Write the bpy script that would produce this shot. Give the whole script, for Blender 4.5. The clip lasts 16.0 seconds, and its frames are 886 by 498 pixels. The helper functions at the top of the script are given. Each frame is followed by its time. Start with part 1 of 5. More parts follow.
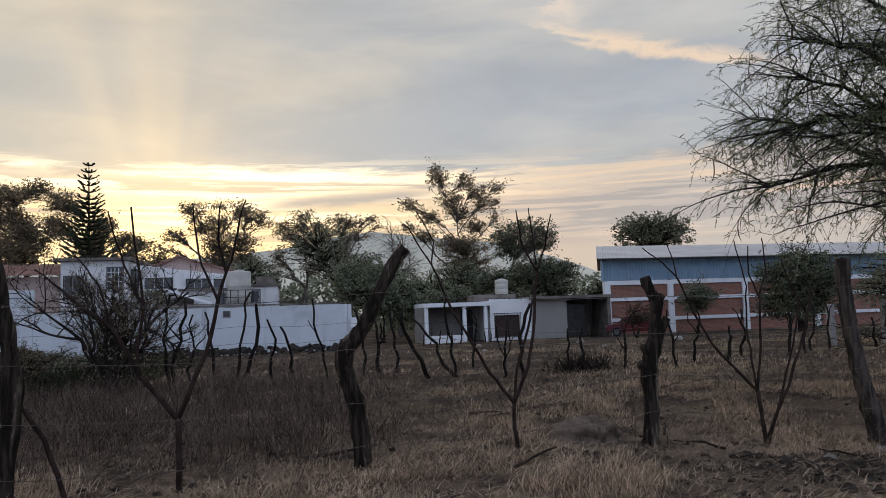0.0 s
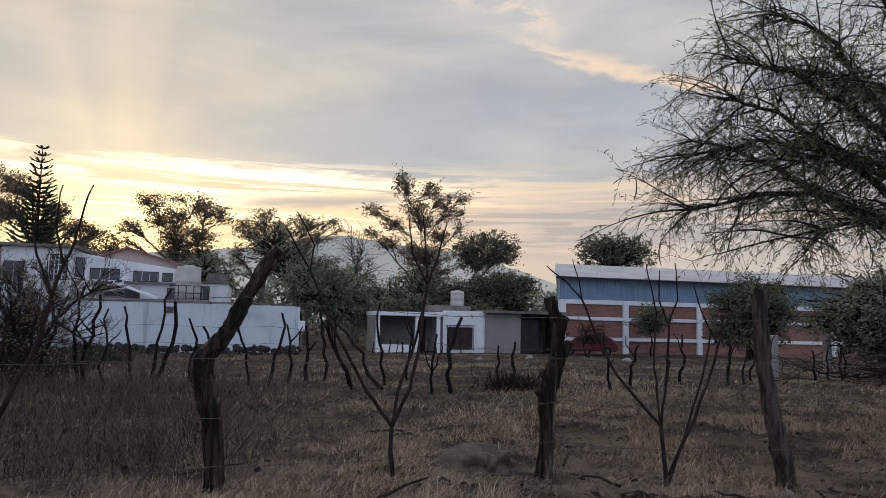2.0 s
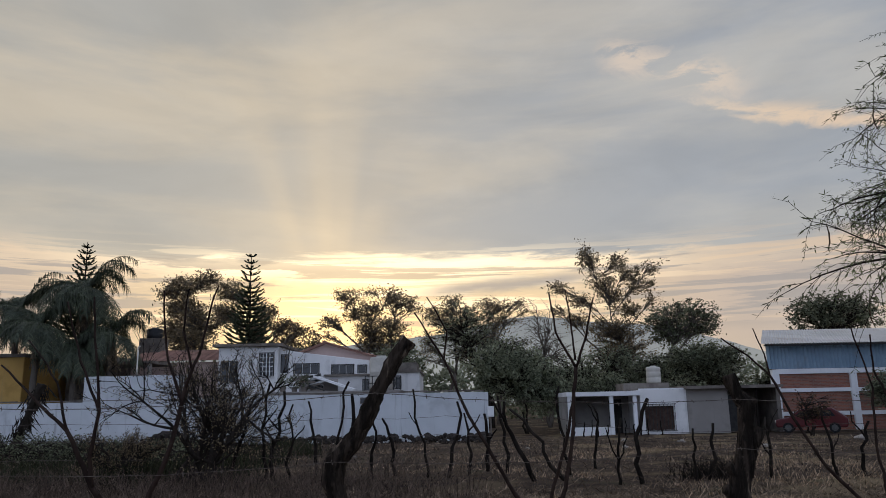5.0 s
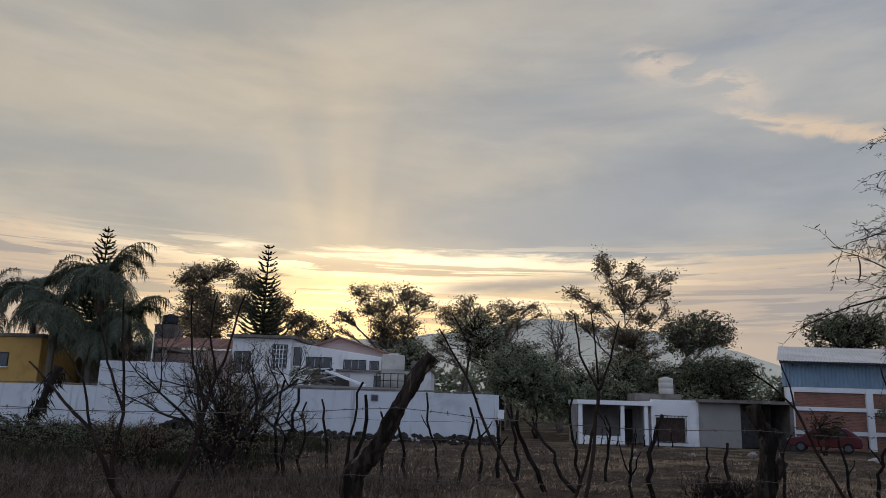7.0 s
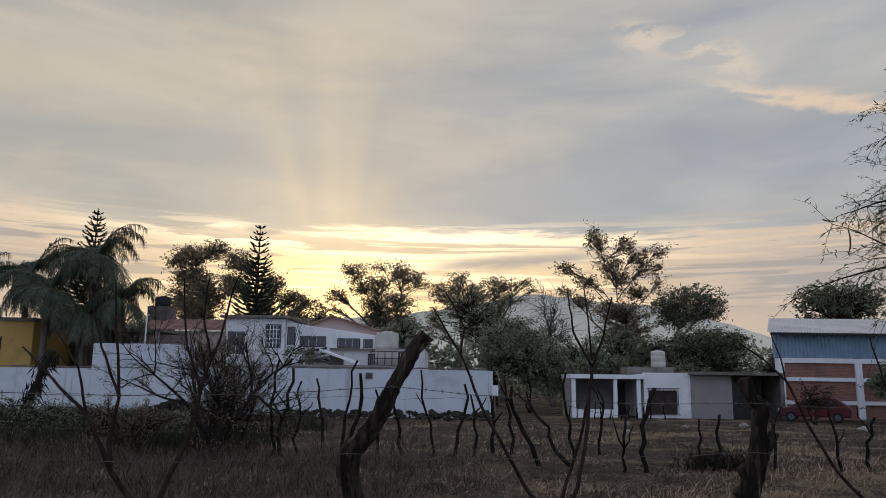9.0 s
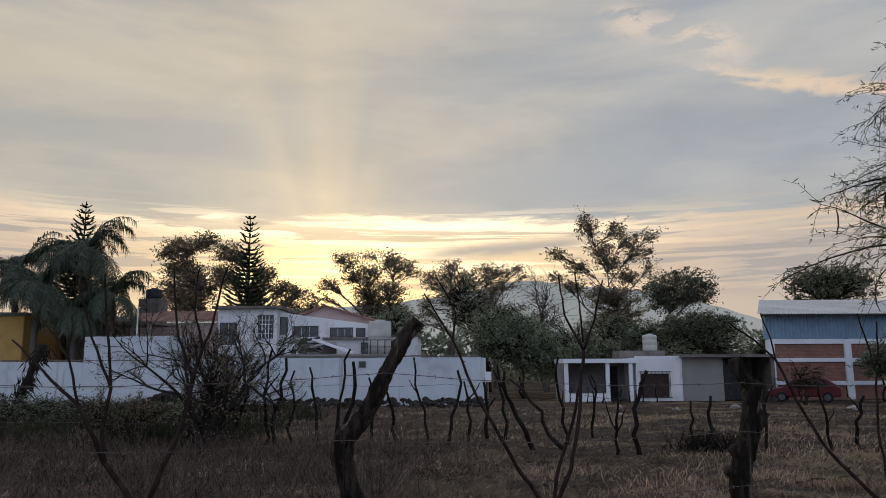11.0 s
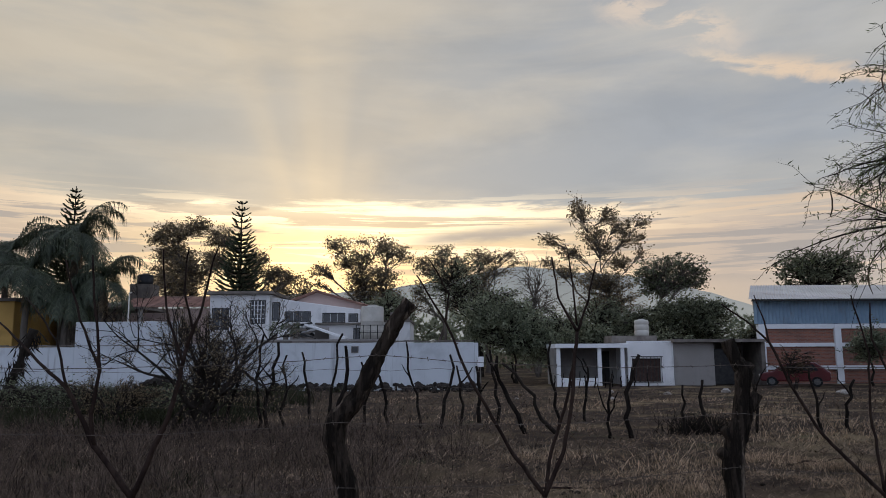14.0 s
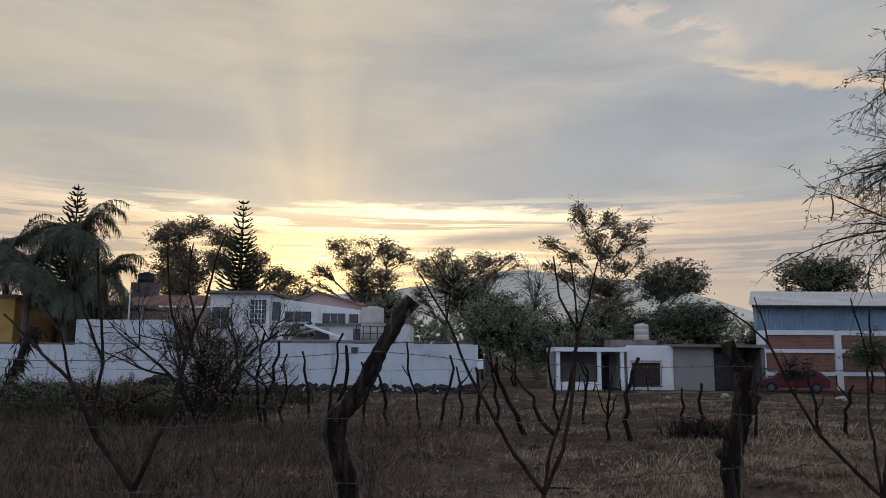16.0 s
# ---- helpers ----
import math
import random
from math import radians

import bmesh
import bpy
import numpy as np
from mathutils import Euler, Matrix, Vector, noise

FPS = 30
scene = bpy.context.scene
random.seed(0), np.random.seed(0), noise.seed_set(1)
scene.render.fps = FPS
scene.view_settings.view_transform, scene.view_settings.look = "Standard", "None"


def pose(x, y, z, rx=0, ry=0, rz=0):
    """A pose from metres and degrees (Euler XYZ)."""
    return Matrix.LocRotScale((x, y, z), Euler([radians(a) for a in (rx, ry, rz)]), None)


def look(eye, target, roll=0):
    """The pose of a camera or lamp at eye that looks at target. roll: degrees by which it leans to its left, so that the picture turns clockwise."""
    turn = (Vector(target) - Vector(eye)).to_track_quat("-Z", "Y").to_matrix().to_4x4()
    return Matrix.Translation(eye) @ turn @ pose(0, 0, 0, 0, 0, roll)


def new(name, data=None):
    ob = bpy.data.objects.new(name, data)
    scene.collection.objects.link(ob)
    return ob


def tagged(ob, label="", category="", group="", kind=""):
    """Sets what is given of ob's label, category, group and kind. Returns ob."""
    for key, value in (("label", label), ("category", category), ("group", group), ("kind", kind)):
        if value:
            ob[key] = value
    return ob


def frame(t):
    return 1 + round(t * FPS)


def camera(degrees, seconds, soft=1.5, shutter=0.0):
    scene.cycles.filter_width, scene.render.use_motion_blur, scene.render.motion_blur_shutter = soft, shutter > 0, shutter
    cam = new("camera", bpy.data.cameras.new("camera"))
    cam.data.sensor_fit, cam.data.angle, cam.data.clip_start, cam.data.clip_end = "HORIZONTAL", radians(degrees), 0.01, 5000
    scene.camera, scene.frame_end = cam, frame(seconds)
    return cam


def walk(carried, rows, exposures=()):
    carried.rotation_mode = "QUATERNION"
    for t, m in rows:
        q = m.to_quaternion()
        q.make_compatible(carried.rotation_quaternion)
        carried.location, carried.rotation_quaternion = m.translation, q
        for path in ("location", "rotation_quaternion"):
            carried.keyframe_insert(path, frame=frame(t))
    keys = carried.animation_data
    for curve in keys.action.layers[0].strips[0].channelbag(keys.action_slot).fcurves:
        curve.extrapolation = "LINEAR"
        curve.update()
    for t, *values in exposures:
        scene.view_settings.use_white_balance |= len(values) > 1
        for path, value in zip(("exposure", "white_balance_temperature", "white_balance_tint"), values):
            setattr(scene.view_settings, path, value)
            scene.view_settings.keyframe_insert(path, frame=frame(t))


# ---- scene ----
cam = camera(62.3, 16.0, soft=0.6)
PATH = [
    (0, (-0.802, 3.388, 1.773), (-0.396, 5.338, 1.951), -2.0),
    (0.5, (-0.67, 3.52, 1.759), (-0.167, 5.447, 1.937), -1.6),
    (1, (-0.415, 3.522, 1.758), (0.163, 5.428, 1.942), -1.7),
    (1.5, (-0.2, 3.584, 1.787), (0.385, 5.487, 1.973), -0.1),
    (2, (0.009, 3.746, 1.81), (0.495, 5.676, 2.012), 1.3),
    (2.5, (0.263, 3.861, 1.829), (0.632, 5.81, 2.082), -2.1),
    (3, (0.445, 3.968, 1.844), (0.462, 5.945, 2.148), -0.8),
    (3.5, (0.46, 4.169, 1.851), (0.42, 6.143, 2.17), -0.1),
    (4, (0.485, 4.268, 1.855), (0.512, 6.243, 2.166), -1.0),
    (4.5, (0.533, 4.279, 1.867), (0.553, 6.252, 2.19), -1.7),
    (5, (0.498, 4.254, 1.886), (0.473, 6.21, 2.302), -1.1),
    (7.5, (0.404, 4.234, 2.033), (0.339, 6.192, 2.439), 1.9),
    (8, (0.407, 4.247, 2.032), (0.346, 6.209, 2.411), 1.6),
    (8.5, (0.405, 4.244, 2.029), (0.351, 6.21, 2.391), 1.2),
    (9, (0.402, 4.233, 2.034), (0.357, 6.202, 2.384), 0.8),
    (11.5, (0.409, 4.244, 2.012), (0.389, 6.22, 2.321), -0.3),
    (12, (0.403, 4.262, 2.004), (0.38, 6.239, 2.302), -0.0),
    (12.5, (0.402, 4.274, 1.996), (0.381, 6.253, 2.282), 0.0),
    (13, (0.402, 4.288, 1.995), (0.386, 6.268, 2.277), 0.0),
    (13.5, (0.404, 4.299, 1.997), (0.398, 6.279, 2.275), -0.1),
    (14, (0.406, 4.294, 1.994), (0.405, 6.274, 2.273), -0.3),
    (14.5, (0.411, 4.286, 1.988), (0.416, 6.266, 2.269), -0.4),
    (15, (0.409, 4.276, 1.982), (0.415, 6.256, 2.266), -0.4),
    (15.5, (0.406, 4.282, 1.964), (0.41, 6.262, 2.245), -0.2),
    (16, (0.394, 4.265, 1.956), (0.391, 6.244, 2.242), 0.4),
]
walk(cam, [(t, look(eye, target, roll)) for t, eye, target, roll in PATH],
     [(0, 0.22), (1.0, 0.26), (2.0, 0.28), (2.5, 0.34), (3.0, 0.08), (3.5, -0.02), (5.0, -0.03), (7.5, -0.12), (9.0, 0.0), (12.0, 0.03), (16.0, 0.0)])
# ---- sky, sun and light ----
SUN_AZ, SUN_EL = -9.2, 6.5
world = bpy.data.worlds.new("sky")
scene.world = world
world.use_nodes = True
WT = world.node_tree
WT.nodes.clear()


def val(tree, v):
    n = tree.nodes.new("ShaderNodeValue")
    n.outputs[0].default_value = v
    return n.outputs[0]


def calc(tree, op, a, b=0.0, c=0.0):
    n = tree.nodes.new("ShaderNodeMath")
    n.operation = op
    for i, v in enumerate((a, b, c)):
        if isinstance(v, (int, float)):
            n.inputs[i].default_value = v
        else:
            tree.links.new(v, n.inputs[i])
    return n.outputs[0]


def span(tree, v, lo, hi, to0=0.0, to1=1.0):
    n = tree.nodes.new("ShaderNodeMapRange")
    n.interpolation_type = "SMOOTHSTEP"
    tree.links.new(v, n.inputs[0])
    for i, x in enumerate((lo, hi, to0, to1)):
        n.inputs[i + 1].default_value = x
    return n.outputs[0]


def blend(tree, fac, a, b, kind="MIX"):
    n = tree.nodes.new("ShaderNodeMix")
    n.data_type, n.blend_type = "RGBA", kind
    for sock, v in ((n.inputs[0], fac), (n.inputs[6], a), (n.inputs[7], b)):
        if isinstance(v, (int, float)):
            sock.default_value = v
        elif isinstance(v, tuple):
            sock.default_value = (*v, 1)
        else:
            tree.links.new(v, sock)
    return n.outputs[2]


def vec(tree, x, y, z=0.0):
    n = tree.nodes.new("ShaderNodeCombineXYZ")
    for i, v in enumerate((x, y, z)):
        if isinstance(v, (int, float)):
            n.inputs[i].default_value = v
        else:
            tree.links.new(v, n.inputs[i])
    return n.outputs[0]


def grain(tree, co, scale, detail=5.0, rough=0.55, distort=0.0):
    n = tree.nodes.new("ShaderNodeTexNoise")
    n.inputs["Scale"].default_value, n.inputs["Detail"].default_value = scale, detail
    n.inputs["Roughness"].default_value, n.inputs["Distortion"].default_value = rough, distort
    if co is not None:
        tree.links.new(co, n.inputs["Vector"])
    return n.outputs["Fac"]


def bell(tree, v, mid, wide):
    d = calc(tree, "DIVIDE", calc(tree, "SUBTRACT", v, mid), wide)
    return calc(tree, "EXPONENT", calc(tree, "MULTIPLY", calc(tree, "MULTIPLY", d, d), -1.0))


def build_sky():
    t = WT
    co = t.nodes.new("ShaderNodeTexCoord").outputs["Generated"]
    sep = t.nodes.new("ShaderNodeSeparateXYZ")
    t.links.new(co, sep.inputs[0])
    x, y, z = sep.outputs
    az = calc(t, "MULTIPLY", calc(t, "ARCTAN2", x, y), 57.2958)
    el = calc(t, "MULTIPLY", calc(t, "ARCSINE", z), 57.2958)
    # clear sky above the clouds
    sky = t.nodes.new("ShaderNodeTexSky")
    sky.sky_type, sky.sun_disc = "NISHITA", False
    sky.sun_elevation, sky.sun_rotation = radians(SUN_EL), radians(SUN_AZ)
    clear = blend(t, 1.0, sky.outputs[0], (0.11, 0.11, 0.11), "MULTIPLY")
    # grey to beige cloud deck, in broad soft folds
    folds = grain(t, vec(t, calc(t, "MULTIPLY", az, 0.022), calc(t, "MULTIPLY", el, 0.10), 3.1), 1.6, 8, 0.55, 0.25)
    folds = span(t, folds, 0.36, 0.66)
    side = span(t, az, -22, 30)
    cool = blend(t, side, (0.43, 0.42, 0.395), (0.36, 0.385, 0.43))
    warm = blend(t, side, (0.60, 0.53, 0.43), (0.50, 0.49, 0.475))
    deck = blend(t, folds, cool, warm)
    # lit air under the ragged edge of the deck
    dist = calc(t, "ABSOLUTE", calc(t, "SUBTRACT", az, SUN_AZ + 3))
    wave = grain(t, vec(t, calc(t, "MULTIPLY", az, 0.07), calc(t, "MULTIPLY", el, 0.35), 5.0), 1.3, 8, 0.62, 0.5)
    edge = calc(t, "ADD", 11.2, calc(t, "MULTIPLY", calc(t, "SUBTRACT", wave, 0.5), 5.0))
    under = calc(t, "SUBTRACT", edge, el)
    lit = calc(t, "MULTIPLY", span(t, under, -0.35, 0.55), span(t, dist, 46, 10, 0.35, 1.0))
    near = span(t, dist, 5, 30)
    rim = blend(t, near, (1.55, 1.28, 0.86), (0.80, 0.60, 0.43))
    body = blend(t, near, (0.98, 0.74, 0.43), (0.62, 0.46, 0.36))
    deck = blend(t, lit, deck, blend(t, span(t, under, 0.5, 2.6), rim, body))
    # low pale air
    deck = blend(t, calc(t, "MULTIPLY", span(t, el, 5.0, 1.5), 0.7), deck, (0.50, 0.45, 0.40))
    # glow of the hidden sun
    dx = calc(t, "MULTIPLY", calc(t, "SUBTRACT", az, SUN_AZ), 0.55)
    dy = calc(t, "SUBTRACT", el, SUN_EL)
    far = calc(t, "SQRT", calc(t, "ADD", calc(t, "MULTIPLY", dx, dx), calc(t, "MULTIPLY", dy, dy)))
    deck = blend(t, calc(t, "MULTIPLY", bell(t, far, 0.0, 3.2), 0.85), deck, (1.6, 1.15, 0.55))
    # thin bars of cloud across the lit air
    streak = grain(t, vec(t, calc(t, "MULTIPLY", az, 0.040), calc(t, "MULTIPLY", el, 0.75), 2.6), 1.35, 8, 0.58, 0.35)
    bars = calc(t, "MULTIPLY", span(t, streak, 0.50, 0.545), calc(t, "MULTIPLY", span(t, el, 4.5, 6.5), span(t, el, 12.5, 10.0)))
    deck = blend(t, calc(t, "MULTIPLY", bars, 0.8), deck, blend(t, near, (0.52, 0.42, 0.32), (0.38, 0.345, 0.34)))
    shine = calc(t, "MULTIPLY", span(t, streak, 0.45, 0.39), calc(t, "MULTIPLY", span(t, el, 4.5, 6.5), span(t, el, 13.0, 10.0)))
    deck = blend(t, calc(t, "MULTIPLY", shine, 0.7), deck, rim)
    # broad fan of rays over the rift
    lean = calc(t, "ARCTAN2", calc(t, "SUBTRACT", az, SUN_AZ), calc(t, "ADD", dy, 3.0))
    rays = calc(t, "ADD", 0.45, calc(t, "MULTIPLY", span(t, grain(t, vec(t, calc(t, "MULTIPLY", lean, 2.2), 0.0, 8.4), 1.5, 2, 0.4), 0.38, 0.62), 0.55))
    rays = calc(t, "MULTIPLY", rays, bell(t, lean, -0.10, 0.36))
    rays = calc(t, "MULTIPLY", rays, calc(t, "MULTIPLY", span(t, el, 9.5, 13.0), span(t, el, 34, 13)))
    deck = blend(t, calc(t, "MULTIPLY", rays, 0.54), deck, (0.86, 0.69, 0.47))
    # dark wedge of cloud in the lit air
    wedge = calc(t, "SUBTRACT", calc(t, "ADD", el, calc(t, "MULTIPLY", calc(t, "SUBTRACT", wave, 0.5), 1.6)), calc(t, "ADD", 8.75, calc(t, "MULTIPLY", az, 0.08)))
    wedge = calc(t, "MULTIPLY", bell(t, wedge, 0.0, 0.55), calc(t, "MULTIPLY", span(t, az, -5, 1), span(t, az, 13, 8)))
    deck = blend(t, calc(t, "MULTIPLY", wedge, 0.95), deck, (0.42, 0.375, 0.35))
    # fine ripples in the deck
    ripple = grain(t, vec(t, calc(t, "MULTIPLY", az, 0.055), calc(t, "MULTIPLY", el, 0.14), 7.7), 1.7, 7, 0.55, 0.4)
    ripple = calc(t, "ADD", 0.955, calc(t, "MULTIPLY", span(t, ripple, 0.34, 0.66), 0.085))
    deck = blend(t, 1.0, deck, vec(t, ripple, ripple, ripple), "MULTIPLY")
    # peach clouds high to the east: one long ragged streak and torn puffs over it
    rag = grain(t, vec(t, calc(t, "MULTIPLY", az, 0.13), calc(t, "MULTIPLY", el, 0.34), 1.9), 1.5, 9, 0.62, 0.5)
    torn = calc(t, "SUBTRACT", rag, 0.5)
    slant = calc(t, "SUBTRACT", el, calc(t, "SUBTRACT", 22.1, calc(t, "MULTIPLY", calc(t, "SUBTRACT", az, 18.0), 0.27)))
    slant = calc(t, "ADD", slant, calc(t, "MULTIPLY", torn, 3.4))
    streak = calc(t, "MULTIPLY", span(t, slant, -0.8, 0.0), span(t, slant, 1.0, 0.1))
    streak = calc(t, "MULTIPLY", streak, calc(t, "MULTIPLY", span(t, az, 15.5, 21, 0.0, 1.0), span(t, az, 40, 33)))
    deck = blend(t, calc(t, "MULTIPLY", calc(t, "MULTIPLY", streak, span(t, rag, 0.36, 0.56, 0.15, 1.0)), 0.68), deck, blend(t, span(t, az, 18, 27), (0.74, 0.63, 0.52), (0.95, 0.69, 0.46)))
    high = calc(t, "SUBTRACT", el, calc(t, "SUBTRACT", 25.9, calc(t, "MULTIPLY", calc(t, "SUBTRACT", az, 14.0), 0.36)))
    high = calc(t, "ADD", high, calc(t, "MULTIPLY", torn, 5.0))
    puff = calc(t, "MULTIPLY", bell(t, high, 0.0, 1.0), calc(t, "MULTIPLY", span(t, az, 11.5, 14.5), span(t, az, 25, 21)))
    deck = blend(t, calc(t, "MULTIPLY", calc(t, "MULTIPLY", puff, span(t, rag, 0.40, 0.50)), 0.75), deck, (0.78, 0.64, 0.52))
    # the sky away from the sun: higher, clearer and cooler
    back = calc(t, "MAXIMUM", span(t, y, 0.45, -0.5), span(t, el, 34, 62))
    deck = blend(t, back, deck, (0.54, 0.635, 0.87))
    both = blend(t, 0.92, clear, deck)
    # below the horizon
    both = blend(t, span(t, el, -0.5, -3), both, (0.08, 0.07, 0.06))
    bg = t.nodes.new("ShaderNodeBackground")
    out = t.nodes.new("ShaderNodeOutputWorld")
    t.links.new(both, bg.inputs[0])
    bg.inputs[1].default_value = 1.0
    t.links.new(bg.outputs[0], out.inputs[0])


build_sky()
sun = new("sun", bpy.data.lights.new("sun", "SUN"))
sun.data.energy, sun.data.angle, sun.data.color = 0.4, radians(12), (1.0, 0.78, 0.5)
a, e = radians(SUN_AZ), radians(SUN_EL)
sun.matrix_world = look((0, 0, 60), (-math.sin(a) * math.cos(e), -math.cos(a) * math.cos(e), 60 - math.sin(e)))

# ---- materials ----


def material(name, low, high, scale=8.0, rough=0.85, bump=0.0, fine=None, metal=0.0, island=0.0, stain=None, stain_scale=0.6,
             translucent=0.0, stretch=(1, 1, 1), spec=0.08, random_ob=0.0, sharp=0.17):
    """Two colours mixed by noise at two scales, with relief, stains and change from piece to piece."""
    m = bpy.data.materials.new(name)
    m.use_nodes = True
    t = m.node_tree
    b = t.nodes["Principled BSDF"]
    co = t.nodes.new("ShaderNodeTexCoord").outputs["Object"]
    mapped = t.nodes.new("ShaderNodeMapping")
    mapped.inputs["Scale"].default_value = stretch
    t.links.new(co, mapped.inputs["Vector"])
    big = grain(t, mapped.outputs[0], scale, 6, 0.62)
    small = grain(t, mapped.outputs[0], fine or scale * 9, 4, 0.6)
    mix = calc(t, "ADD", calc(t, "MULTIPLY", span(t, big, 0.5 - sharp, 0.5 + sharp), 0.65), calc(t, "MULTIPLY", small, 0.35))
    col = blend(t, mix, low, high)
    if stain:
        s = span(t, grain(t, co if stretch == (1, 1, 1) else mapped.outputs[0], stain_scale, 7, 0.65, 0.4), 0.54, 0.66)
        col = blend(t, calc(t, "MULTIPLY", s, 0.7), col, stain)
    if island:
        g = t.nodes.new("ShaderNodeNewGeometry").outputs["Random Per Island"]
        f = calc(t, "ADD", 1.0 - island, calc(t, "MULTIPLY", g, 2 * island))
        col = blend(t, 1.0, col, vec(t, f, f, f), "MULTIPLY")
    if random_ob:
        g = t.nodes.new("ShaderNodeObjectInfo").outputs["Random"]
        f = calc(t, "ADD", 1.0 - random_ob, calc(t, "MULTIPLY", g, 2 * random_ob))
        col = blend(t, 1.0, col, vec(t, f, f, f), "MULTIPLY")
    t.links.new(col, b.inputs["Base Color"])
    b.inputs["Roughness"].default_value, b.inputs["Metallic"].default_value = rough, metal
    b.inputs["Specular IOR Level"].default_value = spec
    if bump:
        n = t.nodes.new("ShaderNodeBump")
        n.inputs["Strength"].default_value, n.inputs["Distance"].default_value = bump, 0.02
        t.links.new(calc(t, "ADD", big, small), n.inputs["Height"])
        t.links.new(n.outputs[0], b.inputs["Normal"])
    if translucent:
        tr = t.nodes.new("ShaderNodeBsdfTranslucent")
        t.links.new(col, tr.inputs[0])
        mx = t.nodes.new("ShaderNodeMixShader")
        mx.inputs[0].default_value = translucent
        t.links.new(b.outputs[0], mx.inputs[1])
        t.links.new(tr.outputs[0], mx.inputs[2])
        t.links.new(mx.outputs[0], t.nodes["Material Output"].inputs[0])
    return m


def ground_material():
    m = material("dry field", (0.020, 0.0145, 0.011), (0.085, 0.058, 0.041), 2.2, 0.95, 0.9, 40, stain=(0.018, 0.014, 0.011), stain_scale=0.35)
    t = m.node_tree
    b = t.nodes["Principled BSDF"]
    old = b.inputs["Base Color"].links[0].from_socket
    co = t.nodes.new("ShaderNodeTexCoord").outputs["Object"]
    straw = span(t, grain(t, co, 0.45, 6, 0.6), 0.50, 0.62)
    sep = t.nodes.new("ShaderNodeSeparateXYZ")
    t.links.new(co, sep.inputs[0])
    east = span(t, sep.outputs[0], -2, 8)
    col = blend(t, calc(t, "MULTIPLY", straw, calc(t, "ADD", 0.25, calc(t, "MULTIPLY", east, 0.6))), old, (0.20, 0.148, 0.085))
    verge = calc(t, "MULTIPLY", span(t, sep.outputs[1], 13.5, 10.5), span(t, grain(t, co, 1.6, 7, 0.65), 0.40, 0.58))
    col = blend(t, calc(t, "MULTIPLY", verge, 0.75), col, (0.21, 0.148, 0.098))
    turned = calc(t, "MULTIPLY", calc(t, "MULTIPLY", span(t, sep.outputs[0], 0.0, 4.0), span(t, sep.outputs[1], 10.0, 9.2)), span(t, grain(t, co, 1.1, 6, 0.6), 0.36, 0.5))
    col = blend(t, calc(t, "MULTIPLY", turned, 0.85), col, (0.022, 0.017, 0.014))
    green = calc(t, "MULTIPLY", span(t, grain(t, co, 0.8, 5, 0.6), 0.58, 0.70), 0.35)
    t.links.new(blend(t, green, col, (0.075, 0.085, 0.035)), b.inputs["Base Color"])
    return m


def wall_paint(name, col, dirt):
    """Lime paint with drips under the top, and dirt in patches."""
    m = material(name, tuple(c * 0.88 for c in col), col, 1.2, 0.9, 0.15, 30, stain=tuple(c * 0.72 for c in col), stain_scale=0.5)
    t = m.node_tree
    b = t.nodes["Principled BSDF"]
    old = b.inputs["Base Color"].links[0].from_socket
    co = t.nodes.new("ShaderNodeTexCoord").outputs["Object"]
    mp = t.nodes.new("ShaderNodeMapping")
    mp.inputs["Scale"].default_value = (2.2, 2.2, 0.12)
    t.links.new(co, mp.inputs["Vector"])
    drip = span(t, grain(t, mp.outputs[0], 1.4, 7, 0.7), 0.55, 0.72)
    t.links.new(blend(t, calc(t, "MULTIPLY", drip, dirt), old, (0.22, 0.21, 0.20)), b.inputs["Base Color"])
    return m


def brick_material():
    m = bpy.data.materials.new("brick")
    m.use_nodes = True
    t = m.node_tree
    b = t.nodes["Principled BSDF"]
    n = t.nodes.new("ShaderNodeTexBrick")
    co = t.nodes.new("ShaderNodeTexCoord").outputs["Object"]
    sep = t.nodes.new("ShaderNodeSeparateXYZ")
    t.links.new(co, sep.inputs[0])
    t.links.new(vec(t, sep.outputs[0], sep.outputs[2]), n.inputs["Vector"])
    for k, v in (("Scale", 1.0), ("Mortar Size", 0.012), ("Brick Width", 0.25), ("Row Height", 0.075), ("Bias", -0.1)):
        n.inputs[k].default_value = v
    n.inputs["Color1"].default_value = (0.32, 0.115, 0.07, 1)
    n.inputs["Color2"].default_value = (0.20, 0.07, 0.045, 1)
    n.inputs["Mortar"].default_value = (0.24, 0.17, 0.14, 1)
    dirt = span(t, grain(t, co, 0.8, 6, 0.6), 0.45, 0.7)
    t.links.new(blend(t, calc(t, "MULTIPLY", dirt, 0.45), n.outputs[0], (0.12, 0.07, 0.05)), b.inputs["Base Color"])
    b.inputs["Roughness"].default_value = 0.9
    return m


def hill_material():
    m = bpy.data.materials.new("self-lit hazy hill")
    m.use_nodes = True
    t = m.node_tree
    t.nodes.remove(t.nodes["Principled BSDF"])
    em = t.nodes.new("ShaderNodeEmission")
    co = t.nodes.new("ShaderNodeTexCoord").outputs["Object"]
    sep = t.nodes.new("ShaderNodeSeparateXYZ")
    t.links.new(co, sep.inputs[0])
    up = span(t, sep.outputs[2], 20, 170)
    # Distance haze is painted into the glow: pale at the foot, bluer above.
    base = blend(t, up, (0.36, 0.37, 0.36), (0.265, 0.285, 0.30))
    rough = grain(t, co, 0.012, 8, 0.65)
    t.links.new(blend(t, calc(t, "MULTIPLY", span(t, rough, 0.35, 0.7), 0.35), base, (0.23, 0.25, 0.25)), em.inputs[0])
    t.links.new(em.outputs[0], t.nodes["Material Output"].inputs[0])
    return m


GROUND = ground_material()
